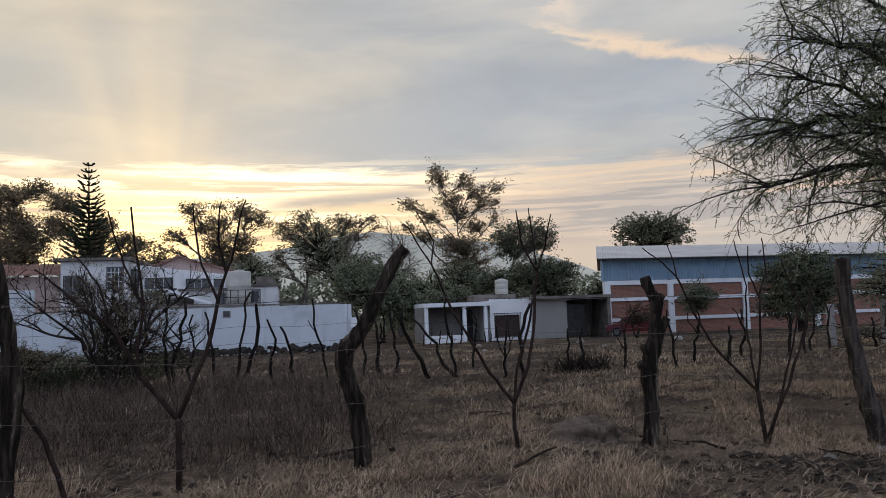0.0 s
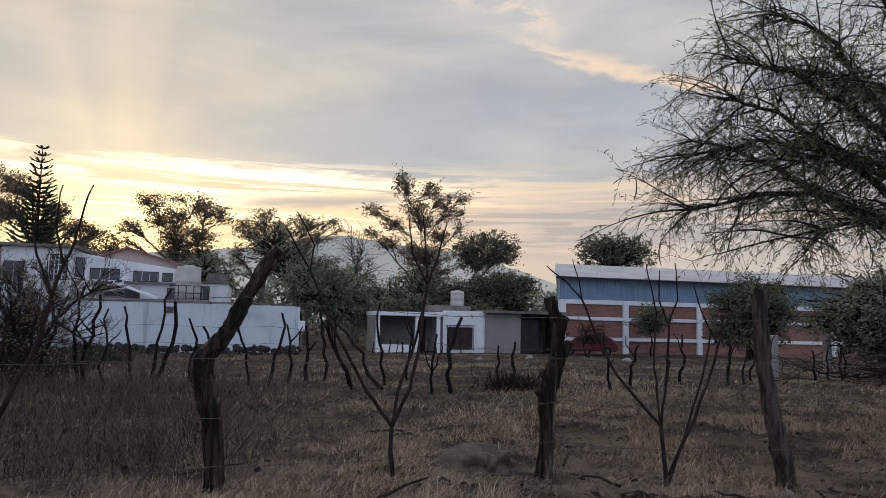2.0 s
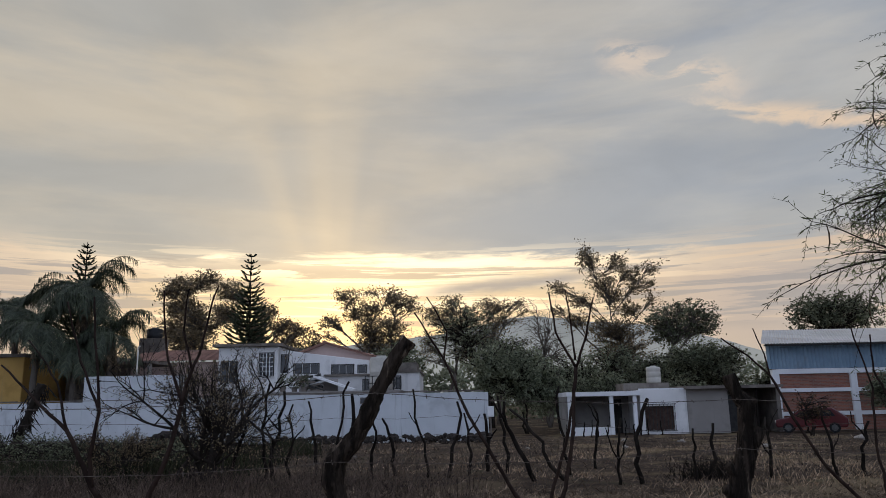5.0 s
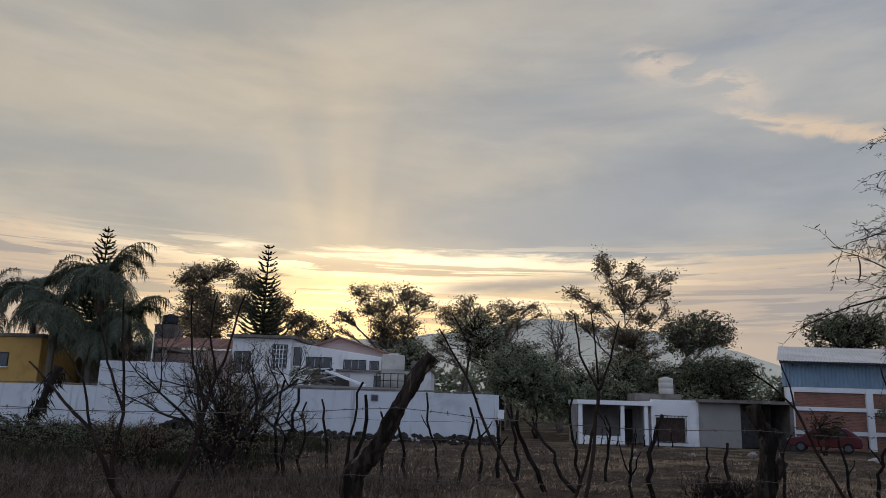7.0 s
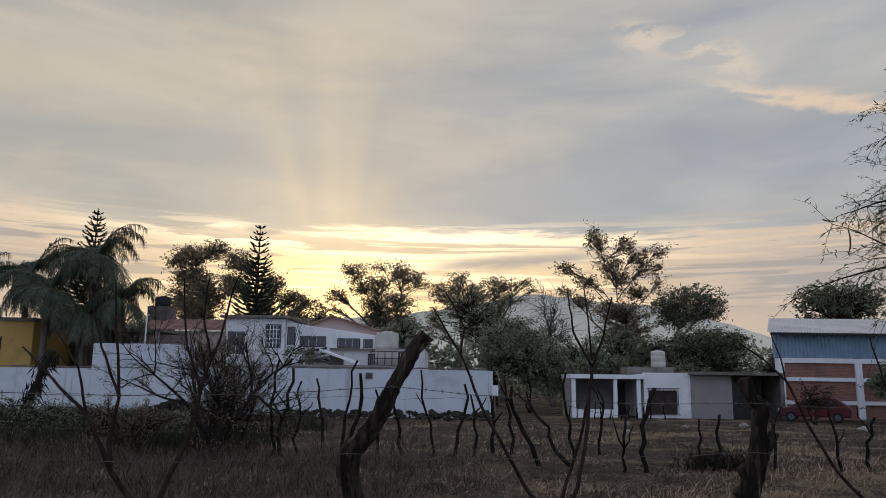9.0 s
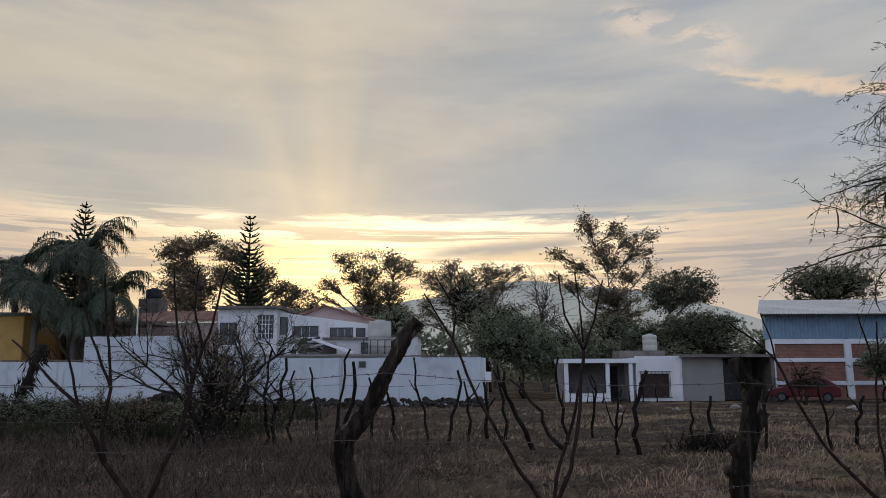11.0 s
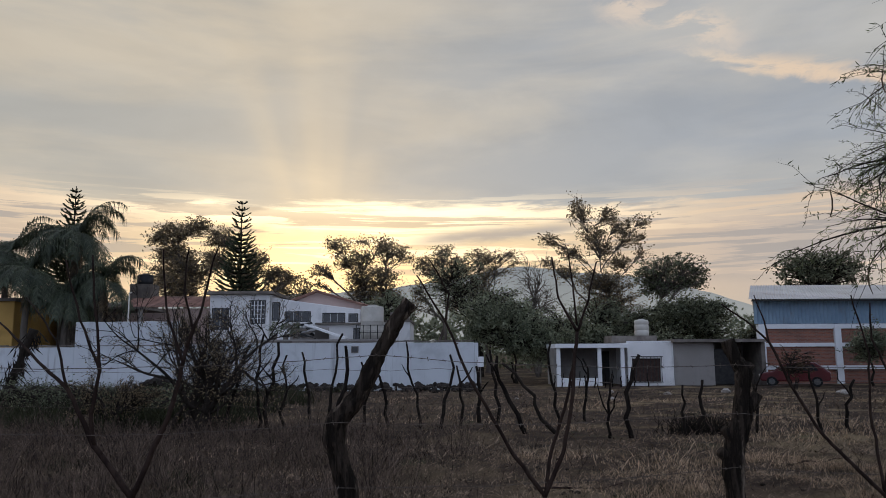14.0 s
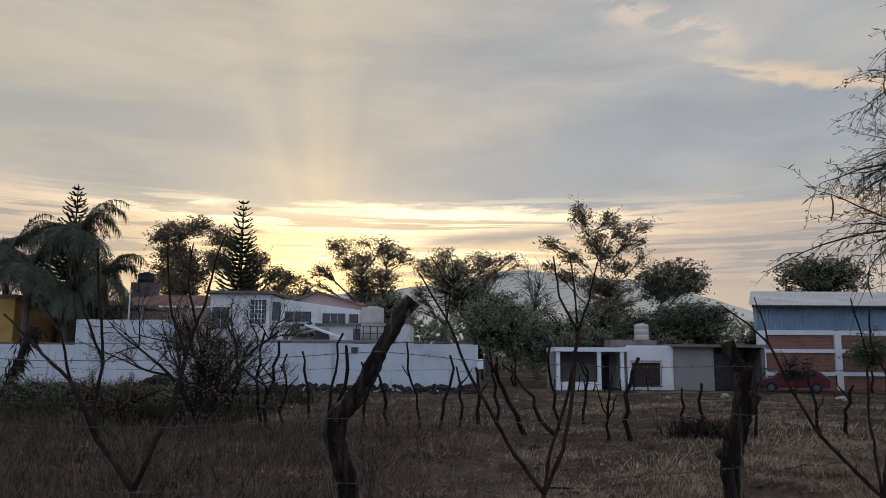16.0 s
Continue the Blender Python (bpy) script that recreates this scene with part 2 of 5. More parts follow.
SOIL = material("dark soil", (0.014, 0.011, 0.009), (0.060, 0.046, 0.036), 12, 0.95, 0.6, island=0.5)
STRAW = material("dry grass", (0.22, 0.153, 0.10), (0.56, 0.41, 0.28), 3, 0.9, island=0.9, translucent=0.25)
LITTER = material("flattened stalks", (0.038, 0.027, 0.019), (0.35, 0.255, 0.175), 2, 0.95, island=0.9)
WEED = material("dead weed", (0.028, 0.021, 0.016), (0.17, 0.123, 0.094), 3, 0.95, island=0.9)
GREENWEED = material("low green weed", (0.020, 0.024, 0.013), (0.055, 0.056, 0.030), 3, 0.8, island=0.4, translucent=0.25)
BARK = material("dark bark", (0.012, 0.010, 0.008), (0.045, 0.036, 0.029), 6, 0.95, 0.8, 60, stretch=(1, 1, 0.3))
POST = material("weathered trunk", (0.006, 0.005, 0.004), (0.060, 0.045, 0.034), 16, 0.95, 1.0, 80, stain=(0.34, 0.265, 0.20), stain_scale=8, stretch=(1, 1, 0.12), sharp=0.08)
POSTGREY = material("grey split wood", (0.020, 0.016, 0.013), (0.125, 0.10, 0.082), 12, 0.95, 1.0, 80, stain=(0.012, 0.010, 0.008), stain_scale=5, stretch=(1, 1, 0.12), sharp=0.07)
TWIG = material("sapling bark", (0.013, 0.008, 0.007), (0.055, 0.036, 0.028), 14, 0.85, 0.5, 90, stretch=(1, 1, 0.4))
THIN = material("thin post bark", (0.009, 0.007, 0.006), (0.032, 0.025, 0.020), 8, 0.95, 0.6, 60, stretch=(1, 1, 0.25), random_ob=0.3)
PALEBARK = material("pale bark", (0.075, 0.064, 0.054), (0.185, 0.158, 0.132), 3, 0.9, 0.4, stretch=(1, 1, 0.2))
LEAF_MESQ = material("feathery leaf", (0.080, 0.102, 0.050), (0.180, 0.200, 0.100), 1.2, 0.7, island=0.45, translucent=0.4)
# Next three: leaf colours paled to hold the distance haze of far trees.
LEAF_EUC = material("haze-paled leaf", (0.135, 0.105, 0.068), (0.29, 0.225, 0.14), 0.5, 0.6, island=0.5, translucent=0.55)
LEAF_DARK = material("dark green leaf", (0.085, 0.095, 0.062), (0.185, 0.19, 0.118), 0.6, 0.55, island=0.55, translucent=0.3)
LEAF_MID = material("green leaf", (0.115, 0.130, 0.085), (0.26, 0.27, 0.175), 0.6, 0.6, island=0.5, translucent=0.35)
LEAF_PALM = material("palm leaf", (0.034, 0.044, 0.027), (0.105, 0.12, 0.07), 0.8, 0.45, island=0.5, translucent=0.3, spec=0.3)
LEAF_DEAD = material("dead palm leaf", (0.16, 0.125, 0.09), (0.34, 0.27, 0.19), 1.0, 0.9, island=0.4, translucent=0.2)
NEEDLE = material("conifer needle", (0.045, 0.056, 0.036), (0.105, 0.120, 0.072), 0.8, 0.7, island=0.45, translucent=0.2)
POD = material("seed pod", (0.05, 0.035, 0.02), (0.12, 0.08, 0.05), 5, 0.7, island=0.3)
WHITE = wall_paint("white lime wall", (0.64, 0.66, 0.68), 0.5)
HOUSEWHITE = wall_paint("white house paint", (0.80, 0.785, 0.77), 0.2)
BEAM = wall_paint("white beam paint", (0.82, 0.82, 0.82), 0.12)
PINK = wall_paint("pale pink plaster", (0.62, 0.47, 0.42), 0.2)
YELLOW = wall_paint("ochre plaster", (0.55, 0.34, 0.11), 0.25)
CONCRETE = wall_paint("bare concrete", (0.30, 0.275, 0.255), 0.5)
COPING = material("dirty coping", (0.10, 0.085, 0.075), (0.25, 0.22, 0.19), 1.5, 0.95, 0.3)
# Porch interior: its dimness is mixed into this plaster's grey.
DARKROOM = material("dim interior plaster", (0.22, 0.205, 0.19), (0.38, 0.36, 0.335), 1.0, 0.95)
TILE = material("clay tile", (0.20, 0.105, 0.082), (0.33, 0.20, 0.158), 1.2, 0.85, 0.3, island=0.25, stain=(0.13, 0.10, 0.085), stain_scale=0.9)
BRICK = brick_material()
BLUESHEET = material("blue painted sheet", (0.21, 0.30, 0.38), (0.30, 0.40, 0.48), 0.7, 0.5, 0.0, 12, stain=(0.25, 0.27, 0.28), stain_scale=0.8)
ZINC = material("zinc roof sheet", (0.44, 0.42, 0.40), (0.62, 0.60, 0.58), 0.5, 0.45, 0.0, 9, metal=0.2, stain=(0.36, 0.30, 0.26), stain_scale=0.6)
DARKPIPE = material("dark metal", (0.03, 0.03, 0.032), (0.06, 0.058, 0.055), 4, 0.6, metal=0.4)
PLASTIC = material("pale tank plastic", (0.46, 0.43, 0.38), (0.60, 0.57, 0.51), 1.5, 0.6)
BLACKTANK = material("black tank plastic", (0.015, 0.015, 0.016), (0.04, 0.04, 0.042), 2, 0.5)
GREYTANK = material("concrete tank", (0.36, 0.34, 0.30), (0.52, 0.49, 0.44), 1.6, 0.9, 0.3)
RUBBLE = material("dark rubble stone", (0.016, 0.014, 0.012), (0.060, 0.050, 0.043), 3, 0.95, 0.6, random_ob=0.4)
ROCK = material("brown boulder", (0.085, 0.062, 0.047), (0.22, 0.162, 0.122), 7, 0.95, 1.0, 60, stain=(0.035, 0.027, 0.021), stain_scale=5)
BUSHBARK = material("grey thorn bark", (0.014, 0.011, 0.009), (0.055, 0.045, 0.037), 6, 0.95, 0.6, 60, stretch=(1, 1, 0.3))
PALESTONE = material("pale stone", (0.20, 0.18, 0.155), (0.36, 0.325, 0.285), 6, 0.9, 0.4, random_ob=0.3)
WIRE = material("rusty wire", (0.07, 0.055, 0.046), (0.20, 0.165, 0.14), 40, 0.7, metal=0.5)
# Red deepened so the paint holds the shade the car stands in.
CARRED = material("shaded red car paint", (0.065, 0.007, 0.009), (0.095, 0.010, 0.012), 1.5, 0.3, spec=0.4)
RUBBER = material("tyre rubber", (0.015, 0.015, 0.015), (0.03, 0.03, 0.03), 8, 0.9)
RIM = material("wheel rim", (0.08, 0.08, 0.08), (0.14, 0.14, 0.14), 8, 0.4, metal=0.8)
GLASS = material("dark window glass", (0.02, 0.022, 0.026), (0.035, 0.038, 0.042), 2, 0.08, spec=0.6)
PALEGLASS = material("pale lamp and windscreen glass", (0.5, 0.45, 0.4), (0.6, 0.55, 0.5), 8, 0.15, spec=0.6)
HILL = hill_material()


# ---- mesh helpers ----


class Shape:
    """Vertices and faces gathered for one mesh."""

    def __init__(self):
        self.v, self.f = [], []

    def tube(self, pts, radii, sides=6, rough=0.0, rng=None, caps=True):
        pts = [Vector(p) for p in pts]
        n, start, ref = len(pts), len(self.v), None
        for i, p in enumerate(pts):
            d = (pts[min(i + 1, n - 1)] - pts[max(i - 1, 0)])
            d = d.normalized() if d.length > 1e-9 else Vector((0, 0, 1))
            if ref is None:
                ref = Vector((1, 0, 0)) if abs(d.x) < 0.8 else Vector((0, 1, 0))
            u = ref - d * ref.dot(d)
            u.normalize()
            w = d.cross(u)
            ref = u
            for k in range(sides):
                a = 2 * math.pi * k / sides
                r = radii[i] * (1 + (rng.uniform(-rough, rough) if rough else 0))
                self.v.append(p + (u * math.cos(a) + w * math.sin(a)) * r)
        for i in range(n - 1):
            for k in range(sides):
                a, b = start + i * sides + k, start + i * sides + (k + 1) % sides
                self.f.append((a, b, b + sides, a + sides))
        if caps:
            self.f.append(tuple(start + k for k in reversed(range(sides))))
            self.f.append(tuple(start + (n - 1) * sides + k for k in range(sides)))
        return self

    def box(self, x0, y0, z0, x1, y1, z1):
        s = len(self.v)
        self.v += [Vector((x, y, z)) for z in (z0, z1) for y in (y0, y1) for x in (x0, x1)]
        for q in ((0, 2, 3, 1), (4, 5, 7, 6), (0, 1, 5, 4), (2, 6, 7, 3), (0, 4, 6, 2), (1, 3, 7, 5)):
            self.f.append(tuple(s + i for i in q))
        return self

    def poly(self, *pts):
        s = len(self.v)
        self.v += [Vector(p) for p in pts]
        self.f.append(tuple(range(s, s + len(pts))))
        return self

    def leaf(self, p, d, side, length, width):
        s = len(self.v)
        self.v += [p, p + d * (length * 0.45) + side * (width / 2), p + d * length, p + d * (length * 0.45) - side * (width / 2)]
        self.f.append((s, s + 1, s + 2, s + 3))

    def prism(self, outline, y0, y1):
        """A polygon in x and z, drawn out from y0 to y1."""
        s, n = len(self.v), len(outline)
        self.v += [Vector((x, y0, z)) for x, z in outline] + [Vector((x, y1, z)) for x, z in outline]
        self.f.append(tuple(s + i for i in range(n)))
        self.f.append(tuple(s + n + i for i in reversed(range(n))))
        for i in range(n):
            j = (i + 1) % n
            self.f.append((s + j, s + i, s + n + i, s + n + j))
        return self

    def mesh(self, name, mat, smooth=False):
        me = bpy.data.meshes.new(name)
        me.from_pydata([tuple(p) for p in self.v], [], self.f)
        me.materials.append(mat)
        if smooth:
            me.polygons.foreach_set("use_smooth", [True] * len(me.polygons))
        me.update()
        return me


def part(name, shape, mat, parent=None, label="", smooth=False):
    ob = new(name, shape.mesh(name, mat, smooth))
    if parent is not None:
        ob.parent = parent
    return tagged(ob, label)


def thing(name, at, label, category, group="", kind=""):
    ob = new(name)
    ob.location = at
    ob.empty_display_size = 0.2
    return tagged(ob, label, category, group, kind)


def bevelled(ob, width=0.02, seg=1):
    m = ob.modifiers.new("bevel", "BEVEL")
    m.width, m.segments, m.limit_method = width, seg, "ANGLE"
    return ob


def rounded(center, radius, squash, seed, level=2, jag=0.25, wave=1.5):
    """A lumpy stone."""
    bm = bmesh.new()
    bmesh.ops.create_icosphere(bm, subdivisions=level, radius=1)
    for v in bm.verts:
        n = noise.noise(v.co * wave + Vector((seed * 3.7, seed, 0)))
        k = 1 + jag * n
        v.co = Vector((v.co.x * squash[0], v.co.y * squash[1], v.co.z * squash[2])) * radius * k
    s = Shape()
    s.v = [v.co + Vector(center) for v in bm.verts]
    s.f = [tuple(v.index for v in f.verts) for f in bm.faces]
    bm.free()
    return s


def gz(x, y):
    """Height of the ground."""
    h = float(np.interp(y, (-50, 6.0, 8.2, 9.6, 14, 20, 27, 40, 60, 200), (0.42, 0.42, 0.54, 0.52, 0.50, 0.46, 0.38, 0.22, 0.15, 0.0)))
    if y < 60 and abs(x) < 60:
        near = max(0.0, min(1.0, (y - 6) / 2))
        h += near * (0.05 * noise.noise((x * 0.5, y * 0.5, 0)) + 0.03 * noise.noise((x * 1.9, y * 1.9, 4)) + 0.022 * noise.noise((x * 4.5, y * 4.5, 9)))
        h -= 0.26 * max(0.0, min(1.0, (x - 1.5) / 3.6)) * max(0.0, min(1.0, (13 - y) / 2)) * near
    return h


# ---- ground and hill ----
xs = sorted(set([round(v, 3) for v in np.arange(-11, 11.01, 0.13)] + [s * v for s in (-1, 1) for v in (11.6, 12.6,  14, 17, 20, 24, 29, 35, 45, 60, 90, 150, 300, 700, 1500, 4000)]))
ys = sorted(set([-600, -200, -60, -20, -8, -3, 0, 2, 3.5, 4.5, 5, 5.5, 6, 6.6, 7.2, 7.6] + [round(v, 3) for v in np.arange(7.9, 14, 0.12)]
                + [round(v, 2) for v in np.arange(14, 46, 0.6)] + [47, 50, 55, 60, 70, 90, 130, 200, 400, 900, 2000, 4500]))
g = Shape()
g.v = [Vector((x, y, gz(x, y))) for y in ys for x in xs]
w = len(xs)
g.f = [(j * w + i, j * w + i + 1, (j + 1) * w + i + 1, (j + 1) * w + i) for j in range(len(ys) - 1) for i in range(w - 1)]
ground = tagged(part("ground", g, GROUND, smooth=True), "dry brown field of trampled stalks and bare earth", "ground", kind="structure")


def ridge(x):
    return float(np.interp(x, (-1500, -900, -420, -130, 20, 110, 165, 240, 430, 560, 670, 800, 1100, 1600),
                           (60, 95, 118, 128, 150, 172, 175, 167, 150, 117, 78, 45, 22, 15)))


h = Shape()
hx = np.linspace(-1500, 1600, 160)
for k in range(9):
    f = k / 8
    for x in hx:
        h.v.append(Vector((x * (1 - 0.1 * (1 - f)), 1500 - 500 * (1 - f) ** 1.2, ridge(x) * f ** 1.25 + (4 * noise.noise((x * 0.02, f * 3, 0)) if k else -5))))
for k in range(8):
    for i in range(159):
        h.f.append((k * 160 + i, k * 160 + i + 1, (k + 1) * 160 + i + 1, (k + 1) * 160 + i))
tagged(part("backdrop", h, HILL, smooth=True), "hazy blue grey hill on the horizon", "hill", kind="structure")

# ---- boundary wall ----


def wall_piece(name, x0, x1, top, label, y=39.5, coping=True):
    w = thing(name, (0, 0, 0), label, "wall", kind="structure")
    s = Shape()
    n = max(3, int((x1 - x0) / 0.6))
    cols = np.linspace(x0, x1, n)
    outline = [(x, 0.0) for x in cols] + [(x, top + 0.03 * noise.noise((x * 1.3, 7, 0))) for x in reversed(cols)]
    s.prism(outline, y, y + 0.2)
    bevelled(part("masonry", s, WHITE, w), 0.015)
    if coping:
        c = Shape()
        for i in range(n - 1):
            c.box(cols[i] + 0.004, y - 0.02, top + 0.032 + 0.012 * (i % 2), cols[i + 1] - 0.004, y + 0.22, top + 0.085 + 0.012 * (i % 3))
        part("coping", c, COPING, w, "grimy concrete coping")
    return w


wall_main = wall_piece("wall_main", -8.9, 1.84, 2.46, "long white lime-washed boundary wall, bluish in the dusk")
vent = Shape().box(-4.0, 39.46, 2.0, -3.66, 39.50, 2.3)
part("vent_frame", vent, COPING, wall_main)
# Dark glass panel laid on the wall, standing in for the hole's shade.
vent = Shape().box(-3.96, 39.455, 2.04, -3.70, 39.462, 2.26)
part("vent_dark_panel", vent, GLASS, wall_main)
wall_piece("wall_mid", -12.2, -8.904, 2.42, "white boundary wall with a dark dirty top edge")
wall_tall = wall_piece("wall_tall", -17.2, -12.204, 3.52, "raised white wall with a rain-streaked ragged top", coping=False)
part("plaster_seam", Shape().box(-17.19, 39.485, 2.37, -12.21, 39.499, 2.40), COPING, wall_tall)
wall_piece("wall_low", -34, -17.204, 2.32, "low white boundary wall under the palms")
wall_piece("wall_side", 1.848, 2.04, 2.44, "white end pier of the boundary wall", 39.5, False)
meter = thing("meter_box", (2.0, 39.3, 1.5), "small white meter box on the wall's end", "meter box")
bevelled(part("case", Shape().box(-0.02, -0.12, -0.2, 0.28, 0.19, 0.28), BEAM, meter), 0.02)
part("pipe", Shape().tube([(0.13, 0.1, -0.2), (0.13, 0.1, -1.3)], [0.03, 0.03], 8), COPING, meter)
pipe = thing("vent_pipe", (-15.05, 40.3, 0.2), "white plastic pipe standing behind the wall", "pipe")
part("tube", Shape().tube([(0, 0, 0), (0, 0, 4.7)], [0.035, 0.035], 10), PLASTIC, pipe, smooth=True)
part("elbow", Shape().tube([(0, 0, 4.7), (0.02, 0, 4.76), (0.1, 0, 4.79)], [0.037, 0.04, 0.038], 10), PLASTIC, pipe, smooth=True)

# ---- white house ----


def window(parent, x0, z0, x1, z1, y, panes=2, bars=0):
    """Recessed dark window with frame, sill and panes on a wall facing the field."""
    f = Shape()
    t = 0.05
    f.box(x0 - t, y - 0.03, z0 - t, x0, y + 0.02, z1 + t).box(x1, y - 0.03, z0 - t, x1 + t, y + 0.02, z1 + t)
    f.box(x0, y - 0.03, z1, x1, y + 0.02, z1 + t).box(x0, y - 0.03, z0 - t, x1, y + 0.02, z0)
    win = part("window", f, DARKPIPE, parent)
    step = (x1 - x0) / panes
    for i in range(panes):
        part("pane", Shape().box(x0 + i * step + 0.02, y - 0.012, z0 + 0.01, x0 + (i + 1) * step - 0.02, y - 0.004, z1 - 0.01), GLASS, win)
    if bars:
        b = Shape()
        for i in range(1, bars):
            x = x0 + (x1 - x0) * i / bars
            b.box(x - 0.02, y - 0.06, z0, x + 0.02, y - 0.035, z1)
        for i in range(1, 5):
            z = z0 + (z1 - z0) * i / 5
            b.box(x0, y - 0.062, z - 0.015, x1, y - 0.037, z + 0.015)
        part("bars", b, BEAM, win, "white painted window bars")
    part("sill", Shape().box(x0 - 0.1, y - 0.1, z0 - t - 0.06, x1 + 0.1, y - 0.002, z0 - t - 0.002), HOUSEWHITE, win)
    return win


house = thing("house", (-8, 48, 0.1), "white two-storey flat-roofed house with a red tiled gable", "house")
house.location = (0, 0, 0)
s = Shape().box(-13.4, 47.6, 0.1, -9.9, 55, 5.45)
bevelled(part("tower_wall", s, HOUSEWHITE, house), 0.02)
part("tower_roof", Shape().box(-13.7, 47.3, 5.455, -9.6, 55.3, 5.62), COPING, house, "dark flat roof slab with an overhang")
s = Shape().prism([(-9.895, 0.1), (-4.55, 0.1), (-4.55, 4.55), (-8.3, 5.05), (-9.895, 5.3)], 48, 56)
bevelled(part("main_wall", s, HOUSEWHITE, house), 0.02)
part("ledge", Shape().box(-7.2, 47.72, 3.66, -4.2, 47.995, 3.76), COPING, house, "thin dark concrete ledge")
window(house, -10.95, 3.75, -10.15, 5.05, 47.59, 2, 4)
window(house, -9.75, 3.95, -9.4, 4.95, 47.99, 1)
window(house, -9.0, 3.86, -7.55, 4.4, 47.99, 3)
window(house, -6.75, 3.82, -5.5, 4.3, 47.99, 3)
window(house, -5.2, 3.84, -4.75, 4.26, 47.99, 1)
window(house, -13.2, 3.4, -12.3, 4.6, 47.59, 2)
window(house, -4.9, 2.75, -4.6, 3.4, 47.99, 1)
# gable at the back with its tiled slopes
s = Shape().prism([(-8.9, 4.9), (-4.5, 4.6), (-4.5, 4.85), (-7.5, 5.72), (-8.9, 5.2)], 50, 58)
part("gable", s, PINK, house, "pale pink plastered gable end")
gx = [(-7.5, 5.78, -4.2, 4.82), (-7.5, 5.78, -9.2, 5.13)]
for xa, za, xb, zb in gx:
    s = Shape()
    rows = 12
    for i in range(rows):
        fa, fb = i / rows, (i + 1) / rows
        x0, z0, x1, z1 = xa + (xb - xa) * fa, za + (zb - za) * fa, xa + (xb - xa) * fb, za + (zb - za) * fb
        for k in range(34):
            y0 = 49.6 + k * 0.26
            s.poly((x0, y0, z0 + 0.02), (x1, y0, z1 + 0.05), (x1, y0 + 0.13, z1 + 0.11), (x0, y0 + 0.13, z0 + 0.08))
            s.poly((x0, y0 + 0.13, z0 + 0.08), (x1, y0 + 0.13, z1 + 0.11), (x1, y0 + 0.26, z1 + 0.05), (x0, y0 + 0.26, z0 + 0.02))
    s.prism([(xa, za - 0.06), (xa, za + 0.015), (xb, zb + 0.015), (xb, zb - 0.06)], 49.6, 58.4)
    part("roof", s, TILE, house, "red clay tile slope")
part("ridge_cap", Shape().tube([(-7.5, 49.55, 5.82), (-7.5, 58.4, 5.82)], [0.1, 0.1], 8), TILE, house)
part("annex_wall", Shape().box(-4.546, 48.6, 0.1, -1.62, 54, 3.82), HOUSEWHITE, house)
part("annex_roof", Shape().box(-4.546, 48.5, 3.825, -1.52, 54.1, 3.92), COPING, house)
window(house, -3.4, 4.0 - 1.1, -2.75, 3.55, 48.59, 2)
part("terrace", Shape().box(-9.8, 44.2, 2.55, -2.4, 47.55, 2.72), CONCRETE, house, "grey terrace slab behind the wall")
part("terrace_wall", Shape().box(-9.8, 44.4, 0.1, -2.4, 44.6, 2.546), HOUSEWHITE, house)
part("ramp", Shape().prism([(-7.3, 3.5), (-5.1, 2.74), (-5.1, 2.86), (-7.3, 3.62)], 45.0, 46.6), BEAM, house, "white slanted slab")
part("ramp_wall", Shape().box(-8.4, 46.62, 2.724, -6.2, 46.8, 3.45), CONCRETE, house)
part("upper_room", Shape().box(-3.0, 51, 3.93, -1.9, 54, 4.55), COPING, house, "dark rooftop room")
rail = thing("terrace_railing", (-4.55, 46.0, 2.72), "dark metal pipe railing on the terrace", "railing")
for i in range(6):
    part("post", Shape().tube([(i * 0.4, 0, 0), (i * 0.4, 0, 0.82)], [0.025, 0.025], 6), DARKPIPE, rail)
for z in (0.03, 0.42, 0.82):
    part("rail", Shape().tube([(-0.02, 0, z), (2.02, 0, z)], [0.022, 0.022], 6), DARKPIPE, rail)
tank = thing("water_tank", (-3.75, 47.1, 2.72), "beige cylindrical water tank beside the terrace", "water tank")
ring = [(0.64, 0.0), (0.66, 0.5), (0.66, 0.52), (0.68, 0.55), (0.66, 0.58), (0.66, 1.05), (0.68, 1.08), (0.66, 1.11), (0.66, 1.86), (0.60, 1.93), (0.3, 1.96)]
part("drum", Shape().tube([(0, 0, z) for _, z in ring], [r for r, _ in ring], 28), GREYTANK, tank, smooth=True)
part("lid", Shape().tube([(0, 0, 1.96), (0, 0, 2.02)], [0.3, 0.28], 20), GREYTANK, tank)
heap = thing("junk_heap", (-7.55, 45.3, 2.72), "dark jumble of boards and old frames on the terrace", "junk")
jrng = random.Random(15)
for k in range(11):
    p = part("board", Shape().box(-0.45, -0.03, -0.06, 0.45, 0.03, 0.06), (COPING, DARKPIPE, BEAM)[k % 3], heap)
    p.matrix_basis = pose(jrng.uniform(-0.45, 0.45), jrng.uniform(-0.25, 0.25), 0.1 + 0.075 * k, 0, jrng.uniform(-28, 28), jrng.uniform(-35, 35))
rng = random.Random(5)
for k, (x, y) in enumerate(((-9.0, 45.2), (-8.4, 45.4), (-7.8, 45.1))):
    p = thing("potted_plant", (x, y, 2.72), "small shrub in a pot on the terrace", "plant", "plants on the terrace")
    part("pot", Shape().tube([(0, 0, 0), (0, 0, 0.25), (0, 0, 0.28)], [0.13, 0.18, 0.2], 12), COPING, p)
    s = Shape()
    for i in range(160):
        d = Vector((rng.gauss(0, 1), rng.gauss(0, 1), rng.gauss(0.2, 1))).normalized()
